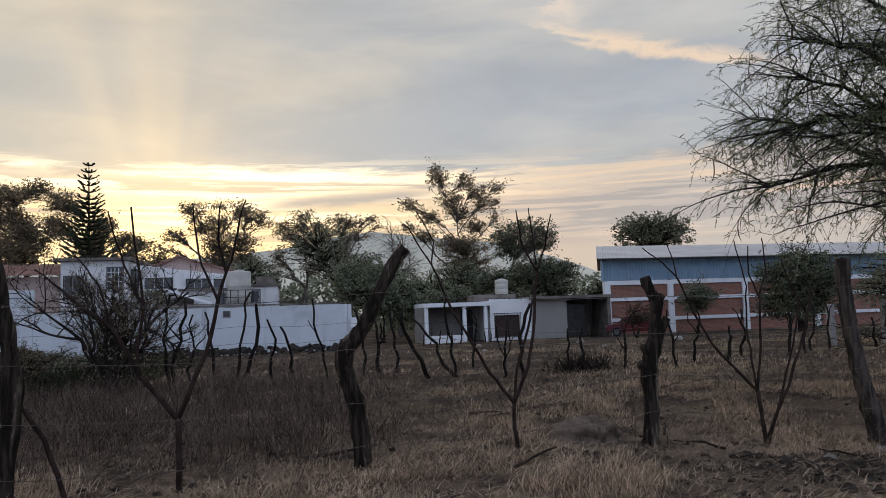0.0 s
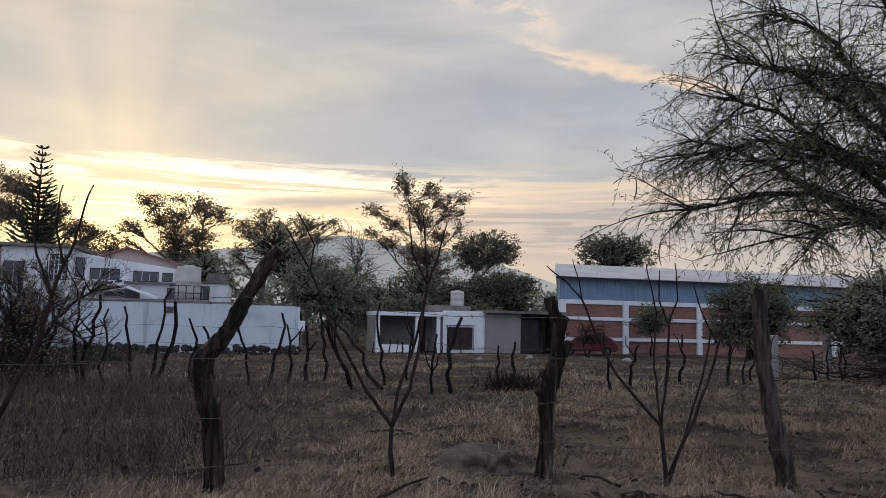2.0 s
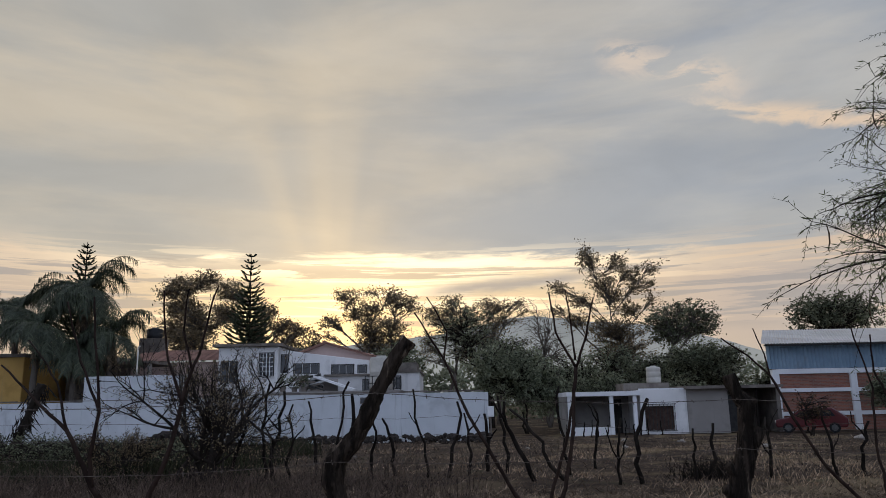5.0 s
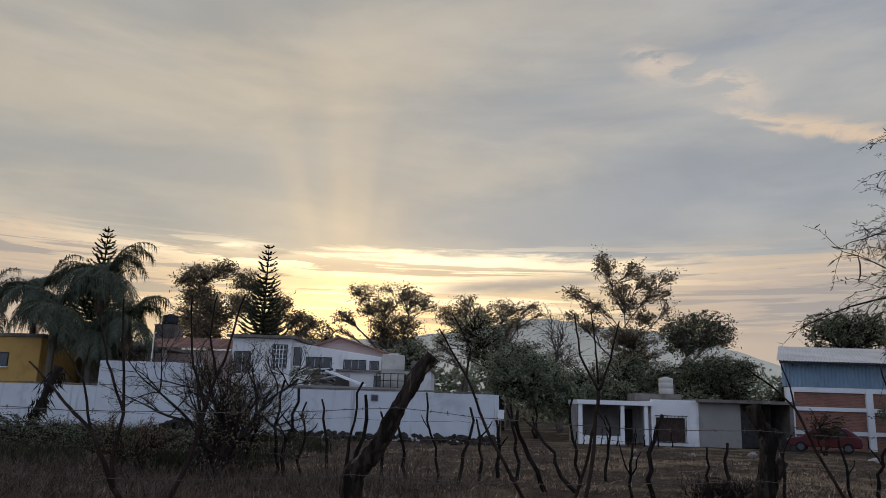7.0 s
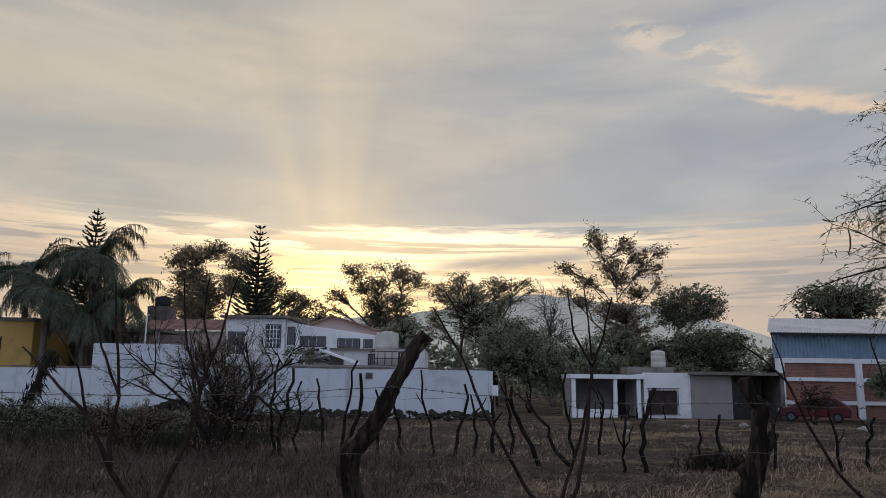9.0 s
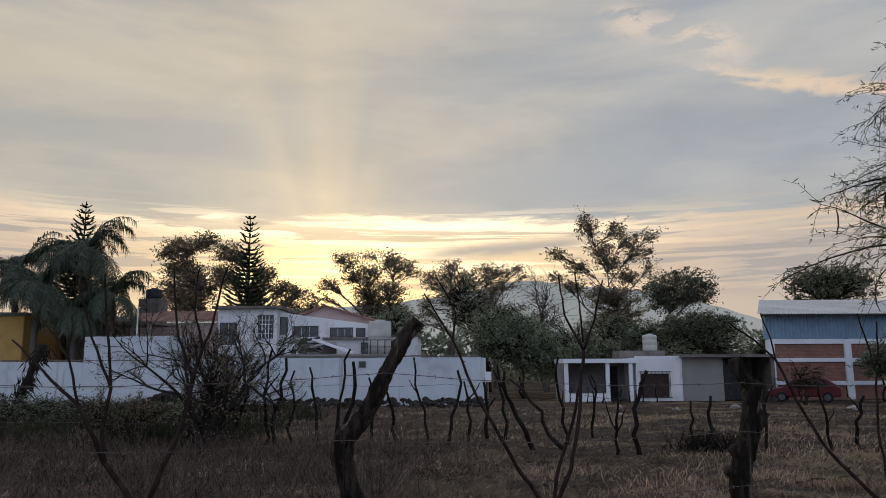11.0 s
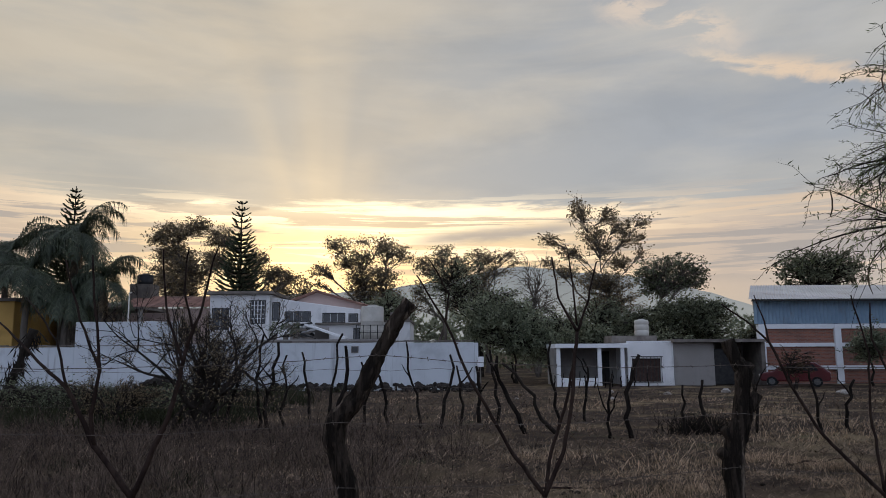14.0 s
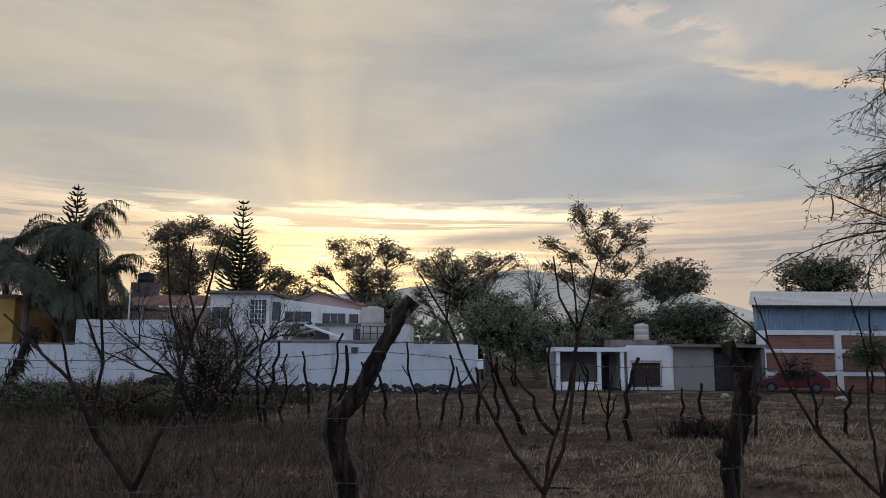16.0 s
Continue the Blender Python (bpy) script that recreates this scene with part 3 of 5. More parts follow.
        s.leaf(Vector((0, 0, 0.55)) + d * rng.uniform(0.05, 0.38), d, d.orthogonal().normalized(), 0.16, 0.06)
    part("foliage", s, LEAF_DARK, p)

# ---- other houses behind the wall ----
yellow = thing("ochre_house", (0, 0, 0), "ochre plastered house with a small dark window", "house")
bevelled(part("wall", Shape().box(-33, 46, 0.1, -24.0, 54, 5.0), YELLOW, yellow), 0.03)
part("parapet", Shape().box(-33.1, 45.9, 5.004, -23.9, 54.1, 5.2), COPING, yellow)
window(yellow, -26.6, 3.35, -25.85, 4.05, 45.99, 1)
low = thing("tiled_house", (0, 0, 0), "low house with a faded red tile roof", "house")
part("wall", Shape().box(-20.5, 52, 0.1, -13.5, 57, 4.9), PINK, low)
s = Shape()
for k in range(52):
    x0 = -20.8 + k * 0.145
    s.poly((x0, 51.6, 4.95), (x0 + 0.0725, 51.6, 5.02), (x0 + 0.0725, 55, 5.95), (x0, 55, 5.88))
    s.poly((x0 + 0.0725, 51.6, 5.02), (x0 + 0.145, 51.6, 4.95), (x0 + 0.145, 55, 5.88), (x0 + 0.0725, 55, 5.95))
part("roof", s, TILE, low, "faded red tile slope")
block = thing("dark_house", (0, 0, 0), "dark unpainted house half hidden by palms", "house")
part("wall", Shape().box(-23.6, 50, 0.1, -20.6, 56, 5.2), COPING, block)
part("stair_tower", Shape().box(-21.1, 54.4, 0.1, -19.7, 56.0, 6.75), COPING, block)
part("roof_slab", Shape().box(-22, 47.5, 4.6, -17.3, 51.5, 4.75), COPING, block)
part("column", Shape().box(-17.6, 47.6, 0.1, -17.4, 47.8, 4.596), CONCRETE, block)
bt = thing("black_water_tank", (-20.4, 55.2, 6.75), "black plastic water tank on a flat roof", "water tank")
ring = [(0.52, 0.0), (0.54, 0.3), (0.52, 0.32), (0.54, 0.6), (0.46, 0.7), (0.2, 0.74)]
part("drum", Shape().tube([(0, 0, z) for _, z in ring], [r for r, _ in ring], 20), BLACKTANK, bt, smooth=True)
part("lid", Shape().tube([(0, 0, 0.74), (0, 0, 0.79)], [0.2, 0.19], 14), BLACKTANK, bt)

# ---- shed with the porch ----
shed = thing("shed", (0, 0, 0), "low white shed with an open porch and a bare concrete half", "shed")
part("porch_roof", Shape().box(6.2, 42.8, 2.18, 10.0, 46.2, 2.40), BEAM, shed, "white flat porch roof")
for x in (6.28, 8.42, 9.62):
    bevelled(part("column", Shape().box(x, 42.9, 0.1, x + 0.2, 43.1, 2.176), BEAM, shed), 0.015)
part("porch_back", Shape().box(6.2, 45.6, 0.1, 10.0, 45.8, 2.176), DARKROOM, shed, "grey porch back wall, dimmed as an interior")
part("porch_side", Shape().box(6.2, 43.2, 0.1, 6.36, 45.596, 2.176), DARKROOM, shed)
bevelled(part("porch_parapet", Shape().box(6.49, 42.94, 0.1, 8.41, 43.06, 0.62), BEAM, shed), 0.01)
part("porch_door", Shape().box(8.9, 45.54, 0.2, 9.6, 45.594, 2.0), DARKPIPE, shed)
s = Shape().box(10.004, 43.0, 0.1, 10.25, 46, 2.44).box(11.72, 43.0, 0.1, 12.4, 46, 2.44).box(10.25, 43.0, 0.1, 11.72, 46, 0.42).box(10.25, 43.0, 1.62, 11.72, 46, 2.44)
part("front_wall", s, HOUSEWHITE, shed)
part("shutter", Shape().box(10.254, 43.12, 0.424, 11.716, 43.2, 1.616), material("brown shutter", (0.045, 0.03, 0.025), (0.09, 0.06, 0.05), 5, 0.8), shed, "dark brown window shutter")
g = Shape()
for i in range(9):
    g.tube([(10.22 + i * 0.19, 42.93, 0.40), (10.22 + i * 0.19, 42.93, 1.72)], [0.014, 0.014], 5)
g.box(10.15, 42.915, 1.70, 11.82, 42.945, 1.735).box(10.15, 42.915, 0.385, 11.82, 42.945, 0.42)
part("window_grille", g, DARKPIPE, shed)
part("concrete_wall", Shape().box(12.404, 42.95, 0.1, 14.5, 46, 2.43), CONCRETE, shed, "bare grey concrete wall")
part("slab", Shape().box(12.3, 42.5, 2.444, 17.2, 46.5, 2.60), COPING, shed, "dark concrete roof slab with ragged edge")
# Bay walls take the dark coping colour to hold the opening's shade.
part("open_bay_back", Shape().box(14.504, 45.5, 0.1, 17.2, 45.7, 2.44), COPING, shed)
part("open_bay_side", Shape().box(17.0, 43, 0.1, 17.2, 45.496, 2.44), COPING, shed)
part("wooden_prop", Shape().tube([(15.9, 42.9, 0.2), (15.95, 42.9, 2.44)], [0.06, 0.05], 8), THIN, shed)
# Dark sheet added inside the bay's dark opening.
part("bay_dark_sheet", Shape().box(14.52, 43.3, 0.25, 15.7, 43.34, 2.1), DARKPIPE, shed, "dark sheet added across part of the open bay")
part("tank_base", Shape().box(9.7, 45.2, 2.45, 12.2, 47.2, 2.85), COPING, shed, "low dark rooftop block")
part("roof_rim", Shape().box(10.0, 43.02, 2.444, 12.3, 43.2, 2.52), BEAM, shed)
rt = thing("roof_water_tank", (11.7, 46.4, 2.85), "pale plastic water tank on the shed roof", "water tank")
ring = [(0.38, 0.0), (0.4, 0.06), (0.4, 0.3), (0.375, 0.33), (0.4, 0.36), (0.4, 0.62), (0.375, 0.65), (0.4, 0.68), (0.4, 0.84), (0.36, 0.9), (0.15, 0.94)]
part("drum", Shape().tube([(0, 0, z) for _, z in ring], [r for r, _ in ring], 24), PLASTIC, rt, smooth=True)
part("lid", Shape().tube([(0, 0, 0.94), (0, 0, 0.98)], [0.15, 0.14], 14), PLASTIC, rt)

# ---- brick workshop with blue sheet cladding ----
shop = thing("workshop", (0, 0, 0), "brick workshop with white concrete frame and blue corrugated cladding", "industrial building")
COLS = [17.45, 21.55, 26.6, 31.6, 36.6, 41.6, 46.6, 51.6]
for x in COLS:
    bevelled(part("column", Shape().box(x, 44.2, 0.05, x + 0.36, 44.56, 3.4), BEAM, shop), 0.02)
for i in range(len(COLS) - 1):
    a, b = COLS[i] + 0.364, COLS[i + 1] - 0.004
    for z, t in ((3.16, 0.26), (2.2, 0.2), (0.98, 0.2)):
        part("beam", Shape().box(a, 44.24, z, b, 44.52, z + t), BEAM, shop)
    for z0, z1 in ((0.05, 0.976), (1.184, 2.196), (2.404, 3.156)):
        part("brick_panel", Shape().box(a, 44.34, z0, b, 44.5, z1), BRICK, shop)
s = Shape()
n = int((52 - 17.3) / 0.2)
for k in range(n):
    x0 = 17.3 + k * 0.2
    s.poly((x0, 44.30, 3.43), (x0 + 0.1, 44.20, 3.43), (x0 + 0.1, 44.20, 4.66), (x0, 44.30, 4.66))
    s.poly((x0 + 0.1, 44.20, 3.43), (x0 + 0.2, 44.30, 3.43), (x0 + 0.2, 44.30, 4.66), (x0 + 0.1, 44.20, 4.66))
s.box(17.3, 44.32, 3.43, 52, 44.36, 4.66)
part("cladding", s, BLUESHEET, shop, "blue corrugated sheet cladding")
s = Shape()
for k in range(int(35.4 / 0.16)):
    x0 = 17.0 + k * 0.16
    for ya, za, yb, zb in ((43.8, 4.72, 50.5, 6.05), (57.2, 4.72, 50.5, 6.05)):
        s.poly((x0, ya, za), (x0 + 0.08, ya, za + 0.05), (x0 + 0.08, yb, zb + 0.05), (x0, yb, zb))
        s.poly((x0 + 0.08, ya, za + 0.05), (x0 + 0.16, ya, za), (x0 + 0.16, yb, zb), (x0 + 0.08, yb, zb + 0.05))
s.v = [Vector((p.x + 0.44 * (p.y - 44.2), p.y, p.z)) for p in s.v]
part("roof", s, ZINC, shop, "pale corrugated zinc roof")
part("eaves_gutter", Shape().box(17.0, 43.72, 4.62, 52.4, 43.86, 4.70), DARKPIPE, shop)
s = Shape().prism([(44.57, 0.05), (56.5, 0.05), (56.5, 4.6), (50.5, 5.95), (44.57, 4.6)], 0, 0.2)
s.v = [Vector((17.5 + p.y + 0.44 * (p.x - 44.4), p.x, p.z)) for p in s.v]
part("side_wall", s, BRICK, shop)
part("rear_wall", Shape().box(22.9, 56.3, 0.05, 57, 56.5, 4.6), BRICK, shop)

# ---- red car ----
car = thing("car", (18.75, 41.2, gz(18.7, 41.2)), "red hatchback parked before the workshop", "car")
prof = [(-1.85, 0.3), (1.8, 0.3), (1.88, 0.5), (1.84, 0.74), (1.15, 0.86), (0.55, 1.30), (-0.2, 1.41), (-1.15, 1.38), (-1.72, 0.95), (-1.9, 0.8), (-1.92, 0.5)]
b = part("body", Shape().prism(prof, -0.78, 0.78), CARRED, car)
bevelled(b, 0.07, 3)
for y in (-0.792, 0.792):
    part("side_window", Shape().prism([(-1.3, 0.93), (-0.15, 0.93), (-0.15, 1.29), (-1.05, 1.28)], y - 0.004, y + 0.004), GLASS, car)
    part("side_window", Shape().prism([(-0.08, 0.93), (0.85, 0.93), (0.45, 1.22), (-0.08, 1.29)], y - 0.004, y + 0.004), GLASS, car)
# Sky reflection is put into the windscreen as a pale colour.
part("windscreen", Shape().poly((1.12, -0.66, 0.905), (1.12, 0.66, 0.905), (0.62, 0.58, 1.285), (0.62, -0.58, 1.285)), PALEGLASS, car, "windscreen with the sky's reflection in its pale colour")
for y in (-0.6, 0.6):
    part("headlight", Shape().box(1.78, y - 0.14, 0.58, 1.88, y + 0.14, 0.72), PALEGLASS, car)
for x in (-1.2, 1.2):
    for y in (-0.74, 0.74):
        wl = part("wheel", Shape().tube([(x, y - 0.09, 0.29), (x, y + 0.09, 0.29)], [0.29, 0.29], 20), RUBBER, car)
        part("rim", Shape().tube([(x, y - 0.1, 0.29), (x, y + 0.1, 0.29)], [0.18, 0.18], 14), RIM, wl)
car.matrix_world = pose(17.9, 41.4, gz(17.9, 41.4), 0, 0, 152) @ Matrix.Scale(0.84, 4)

# ---- trees ----


def wander(a, b, n, amount, rng, sag=0.0):
    """A crooked line from a to b."""
    a, b = Vector(a), Vector(b)
    pts, off = [], Vector((0, 0, 0))
    length = (b - a).length
    for i in range(n + 1):
        f = i / n
        if 0 < i < n:
            off = off * 0.6 + Vector((rng.gauss(0, 1), rng.gauss(0, 1), rng.gauss(0, 0.6))) * (amount * length / n)
        pts.append(a + (b - a) * f + off * (1 if 0 < i < n else 0) + Vector((0, 0, sag * length * 4 * f * (1 - f))))
    return pts


def crown_tree(name, label, base, fork, trunk_r, crowns, clumps, clump_r, leaves, size, leaf_mat, bark, seed, trunks=1, droop=0.3, category="tree", twigs=4):
    """A trunk, limbs to each crown, branches to clumps of leaves with gaps between them. crowns: centre and radii of each."""
    rng = random.Random(seed)
    tree = thing(name, base, label, category)
    base = Vector(base)
    wood, green = Shape(), Shape()
    limbs = []
    for k in range(trunks):
        foot = Vector((rng.uniform(-0.25, 0.25), rng.uniform(-0.25, 0.25), -0.1)) * (0 if trunks == 1 else 1)
        top = Vector(fork) + Vector((rng.uniform(-0.5, 0.5), rng.uniform(-0.5, 0.5), 0)) * (0 if trunks == 1 else 1)
        p = wander(foot, top, 5, 0.18, rng)
        wood.tube(p, [trunk_r * (1.25 - 0.5 * i / 5) for i in range(6)], 8, 0.08, rng)
        limbs.append((p, trunk_r * 0.7))
    total = sum((c[3] * c[4] * c[5]) ** 0.7 for c in crowns)
    slim = min(1.0, 2.7 / math.sqrt(len(crowns)))
    mains = []
    for cx, cy, cz, rx, ry, rz in crowns:
        c = Vector((cx, cy, cz))
        src, r0 = rng.choice(limbs[:trunks])
        # the limb leaves the trunk's fork, or an older limb that heads the same way
        start, r0 = src[-1], r0 * slim
        for old, ro in mains:
            for q in old[1:4]:
                if q.z < cz - 0.5 and (q - c).length + 0.3 < (start - c).length and abs(q.x - cx) < 1.2 * (cz - q.z):
                    start, r0 = q, ro * 0.7
        main = wander(start, c + Vector((0, 0, rz * 0.4)), 6, 0.16, rng, 0.03)
        wood.tube(main, [r0 * (1 - 0.8 * i / 6) + 0.012 for i in range(7)], 6, 0.05, rng)
        mains.append((main, r0))
        for k in range(max(4, int(3.2 * clumps * (rx * ry * rz) ** 0.7 / total))):
            d = Vector((rng.gauss(0, 1), rng.gauss(0, 1), rng.gauss(0, 1))).normalized() * rng.uniform(0.2, 1.25) ** 0.6
            e = c + Vector((d.x * rx, d.y * ry, d.z * rz)) * (1.0 + 0.45 * noise.noise(d * 2.3 + c))
            near = min(range(1, 7), key=lambda i: (main[i] - e).length + (0.8 if main[i].z > e.z else 0) + i * 0.05)
            br = wander(main[max(1, near - 1)], e, 4, 0.2, rng, 0.05)
            wood.tube(br, [r0 * 0.22 * (1 - 0.85 * i / 4) + 0.010 for i in range(5)], 4)
            r = clump_r * 0.72 * rng.uniform(0.5, 1.4)
            for q in range(max(2, twigs // 2)):
                o = Vector((rng.gauss(0, 1), rng.gauss(0, 1), rng.gauss(0, 0.8))) * r * (0.75 if leaves else 1.6)
                wood.tube([br[3], (br[3] + e + o) / 2 + Vector((0, 0, 0.1 * r)), e + o], [0.016, 0.012, 0.006], 3, caps=False)
                for j in range(int(0.34 * leaves / max(2, twigs // 2))):
                    pos = e + o * rng.uniform(0.2, 1.1) + Vector((rng.gauss(0, 1), rng.gauss(0, 1), rng.gauss(0, 0.8))) * r * 0.42
                    ld = Vector((rng.gauss(0, 1), rng.gauss(0, 1), rng.gauss(-droop, 0.7))).normalized()
                    sd = ld.cross(Vector((rng.gauss(0, 1), rng.gauss(0, 1), rng.gauss(0, 1)))).normalized()
                    sz = size * rng.uniform(0.5, 1.35)
                    green.leaf(pos, ld, sd, sz, sz * 0.46)
    part("trunk", wood, bark, tree, smooth=True)
    if green.f:
        part("crown", green, leaf_mat, tree)
    return tree


def low(x, y):
    return (x, y, gz(x, y))


# tall open tree behind the shed
crown_tree("tall_tree", "tall open-crowned tree with pale forking limbs", low(15.4, 72), (0, 0, 3.2), 0.26,
           [(0.5, 0, 6.3, 2.7, 2.0, 1.2), (-0.4, -1.1, 8.2, 2.9, 2.0, 1.1), (-0.9, 0, 12.7, 1.2, 1.2, 0.9), (-2.3, 0, 15.0, 1.1, 1.1, 1.1), (-3.2, 0.3, 11.1, 1.2, 1.0, 0.6), (-4.9, 0.7, 12.3, 1.0, 0.9, 0.6),
            (0.1, 0.7, 11.5, 1.5, 1.2, 0.7), (0.4, -0.8, 14.4, 1.0, 1.0, 0.8), (1.8, 0.3, 13.6, 1.0, 1.0, 0.8), (2.3, -1.1, 12.3, 1.2, 1.0, 0.7), (3.6, -0.4, 14.0, 0.6, 0.7, 0.7),
            (3.7, 1.0, 11.1, 0.7, 0.6, 0.5), (1.3, 1.0, 10.2, 1.5, 1.2, 0.7), (-5.2, -0.8, 10.0, 0.6, 0.6, 0.5), (-3.4, -0.4, 9.2, 1.3, 1.0, 0.5)],
           270, 0.52, 40, 0.25, LEAF_EUC, PALEBARK, 11, 3)
# denser trees beside it
crown_tree("round_tree", "dark green spreading tree with forked limbs behind the shed", low(17.6, 66), (0.2, 0, 4.2), 0.22,
           [(1.8, 0.3, 7.8, 1.8, 1.5, 1.0), (0.2, 0, 8.5, 1.2, 1.1, 1.0), (2.3, 0.7, 9.2, 1.3, 1.0, 0.7), (3.5, -0.8, 8.7, 1.2, 1.1, 1.0), (3.8, -0.4, 7.5, 1.0, 0.8, 0.6), (0.7, 1.0, 7.4, 1.0, 1.0, 1.0)],
           100, 0.50, 62, 0.24, LEAF_DARK, PALEBARK, 12)
crown_tree("round_tree", "low dense green tree behind the shed", low(19.0, 60), (0, 0, 2.2), 0.2,
           [(-0.1, 0, 4.9, 2.1, 1.7, 1.1), (1.5, 0.7, 4.6, 1.5, 1.2, 0.9), (-1.5, -0.8, 4.3, 1.8, 1.5, 1.1), (2.4, 0.3, 5.1, 0.8, 0.6, 0.5), (0.8, -0.4, 3.4, 1.9, 1.4, 0.9), (-3.4, 1, 3.9, 1.5, 1.4, 1.0)],
           210, 0.52, 84, 0.2, LEAF_DARK, BARK, 13)
crown_tree("small_tree", "small round green tree by the workshop", low(21.8, 60), (0, 0, 1.2), 0.12, [(2.9, 0, 3.0, 1.2, 1.2, 0.9)], 26, 0.5, 90, 0.28, LEAF_DARK, BARK, 14)
# trees between the wall and the shed, with haze in their leaf colours
crown_tree("willow", "soft grey-green drooping tree beside the shed", low(4.3, 47), (0, 0, 1.2), 0.06,
           [(0.0, 0, 3.3, 1.9, 1.6, 1.5), (-1.7, 0, 3.6, 1.3, 1.3, 1.2), (1.3, 0, 2.6, 1.4, 1.2, 1.1)], 105, 0.5, 110, 0.20, LEAF_MID, BARK, 15, 2, 0.9)
crown_tree("feathery_tree", "tall thin feathery green tree beyond the wall", low(3.0, 60), (0, 0, 3.5), 0.16,
           [(-2.0, 0, 7.2, 2.4, 2, 1.8), (1.0, 0, 5.0, 2.4, 2, 2.0), (2.6, 0, 3.6, 2.0, 2, 1.6)], 150, 0.58, 50, 0.2, LEAF_MID, BARK, 16, 2)
crown_tree("bare_tree", "leafless grey tree with upright twigs", low(7.2, 58), (0, 0, 3.2), 0.13,
           [(0, 0, 6.2, 0.9, 0.9, 2.4), (-0.8, 0, 7.2, 0.6, 0.6, 2.2), (0.8, 0, 5.2, 0.9, 0.9, 1.6)], 40, 0.7, 0, 0.2, LEAF_EUC, PALEBARK, 17, 2, twigs=5)
crown_tree("shade_tree", "broad flat-topped green tree behind the workshop", low(36.2, 74), (0, 0, 5.0), 0.35,
           [(0, 0, 10.0, 3.3, 2.6, 1.7), (-2.0, 0, 9.0, 2.0, 2, 1.3), (2.6, 0, 9.4, 2.0, 2, 1.6)], 80, 0.66, 80, 0.30, LEAF_DARK, BARK, 18)
# eucalyptus row against the glow, leaves paled for haze
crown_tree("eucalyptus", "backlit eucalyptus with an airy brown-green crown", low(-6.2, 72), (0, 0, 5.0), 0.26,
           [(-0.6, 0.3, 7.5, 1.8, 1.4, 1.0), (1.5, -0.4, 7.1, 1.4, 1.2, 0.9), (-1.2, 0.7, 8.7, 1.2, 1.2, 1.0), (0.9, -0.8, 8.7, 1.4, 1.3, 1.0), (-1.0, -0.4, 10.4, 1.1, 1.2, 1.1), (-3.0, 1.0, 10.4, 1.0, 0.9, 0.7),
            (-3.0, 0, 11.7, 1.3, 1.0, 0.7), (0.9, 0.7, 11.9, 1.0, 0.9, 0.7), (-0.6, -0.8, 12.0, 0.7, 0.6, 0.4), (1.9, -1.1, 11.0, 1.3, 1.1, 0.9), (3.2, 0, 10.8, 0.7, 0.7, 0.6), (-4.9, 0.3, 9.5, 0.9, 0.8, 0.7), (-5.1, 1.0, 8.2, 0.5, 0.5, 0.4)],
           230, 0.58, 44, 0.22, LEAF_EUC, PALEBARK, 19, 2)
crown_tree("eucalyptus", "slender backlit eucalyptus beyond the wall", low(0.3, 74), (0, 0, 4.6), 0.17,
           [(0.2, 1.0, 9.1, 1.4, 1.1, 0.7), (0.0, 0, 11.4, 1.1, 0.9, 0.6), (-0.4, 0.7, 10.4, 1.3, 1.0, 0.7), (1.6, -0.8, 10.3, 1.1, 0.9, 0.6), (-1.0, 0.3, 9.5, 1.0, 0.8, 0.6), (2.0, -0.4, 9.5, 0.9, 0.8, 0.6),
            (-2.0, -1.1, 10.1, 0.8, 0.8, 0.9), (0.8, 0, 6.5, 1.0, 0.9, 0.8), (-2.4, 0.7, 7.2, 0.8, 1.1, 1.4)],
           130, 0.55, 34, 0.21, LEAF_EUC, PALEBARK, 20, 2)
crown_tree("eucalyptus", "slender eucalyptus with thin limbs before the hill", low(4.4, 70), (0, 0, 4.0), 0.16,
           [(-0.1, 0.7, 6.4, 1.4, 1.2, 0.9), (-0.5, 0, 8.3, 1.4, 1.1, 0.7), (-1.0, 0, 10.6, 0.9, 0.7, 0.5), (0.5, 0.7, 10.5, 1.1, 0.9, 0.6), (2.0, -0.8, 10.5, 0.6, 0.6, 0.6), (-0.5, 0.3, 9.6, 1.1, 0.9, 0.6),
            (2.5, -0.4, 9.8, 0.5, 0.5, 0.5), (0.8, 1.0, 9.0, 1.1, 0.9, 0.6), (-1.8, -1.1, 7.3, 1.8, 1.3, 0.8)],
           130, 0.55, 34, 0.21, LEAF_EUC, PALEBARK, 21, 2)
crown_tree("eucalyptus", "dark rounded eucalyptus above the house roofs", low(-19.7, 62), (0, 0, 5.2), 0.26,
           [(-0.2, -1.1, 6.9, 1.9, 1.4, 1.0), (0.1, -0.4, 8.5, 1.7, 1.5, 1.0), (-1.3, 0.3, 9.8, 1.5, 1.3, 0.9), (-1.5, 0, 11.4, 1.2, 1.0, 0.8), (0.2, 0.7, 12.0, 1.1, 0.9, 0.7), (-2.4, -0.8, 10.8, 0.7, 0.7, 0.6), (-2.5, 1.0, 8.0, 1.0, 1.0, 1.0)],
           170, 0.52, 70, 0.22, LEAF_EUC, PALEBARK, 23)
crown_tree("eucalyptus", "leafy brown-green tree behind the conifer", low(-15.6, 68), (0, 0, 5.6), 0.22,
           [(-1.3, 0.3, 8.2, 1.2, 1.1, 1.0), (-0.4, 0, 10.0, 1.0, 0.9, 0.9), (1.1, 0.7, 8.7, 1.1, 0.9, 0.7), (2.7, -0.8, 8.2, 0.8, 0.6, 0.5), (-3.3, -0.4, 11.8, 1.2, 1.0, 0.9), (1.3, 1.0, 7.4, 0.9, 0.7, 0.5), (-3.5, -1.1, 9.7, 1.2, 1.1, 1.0)],
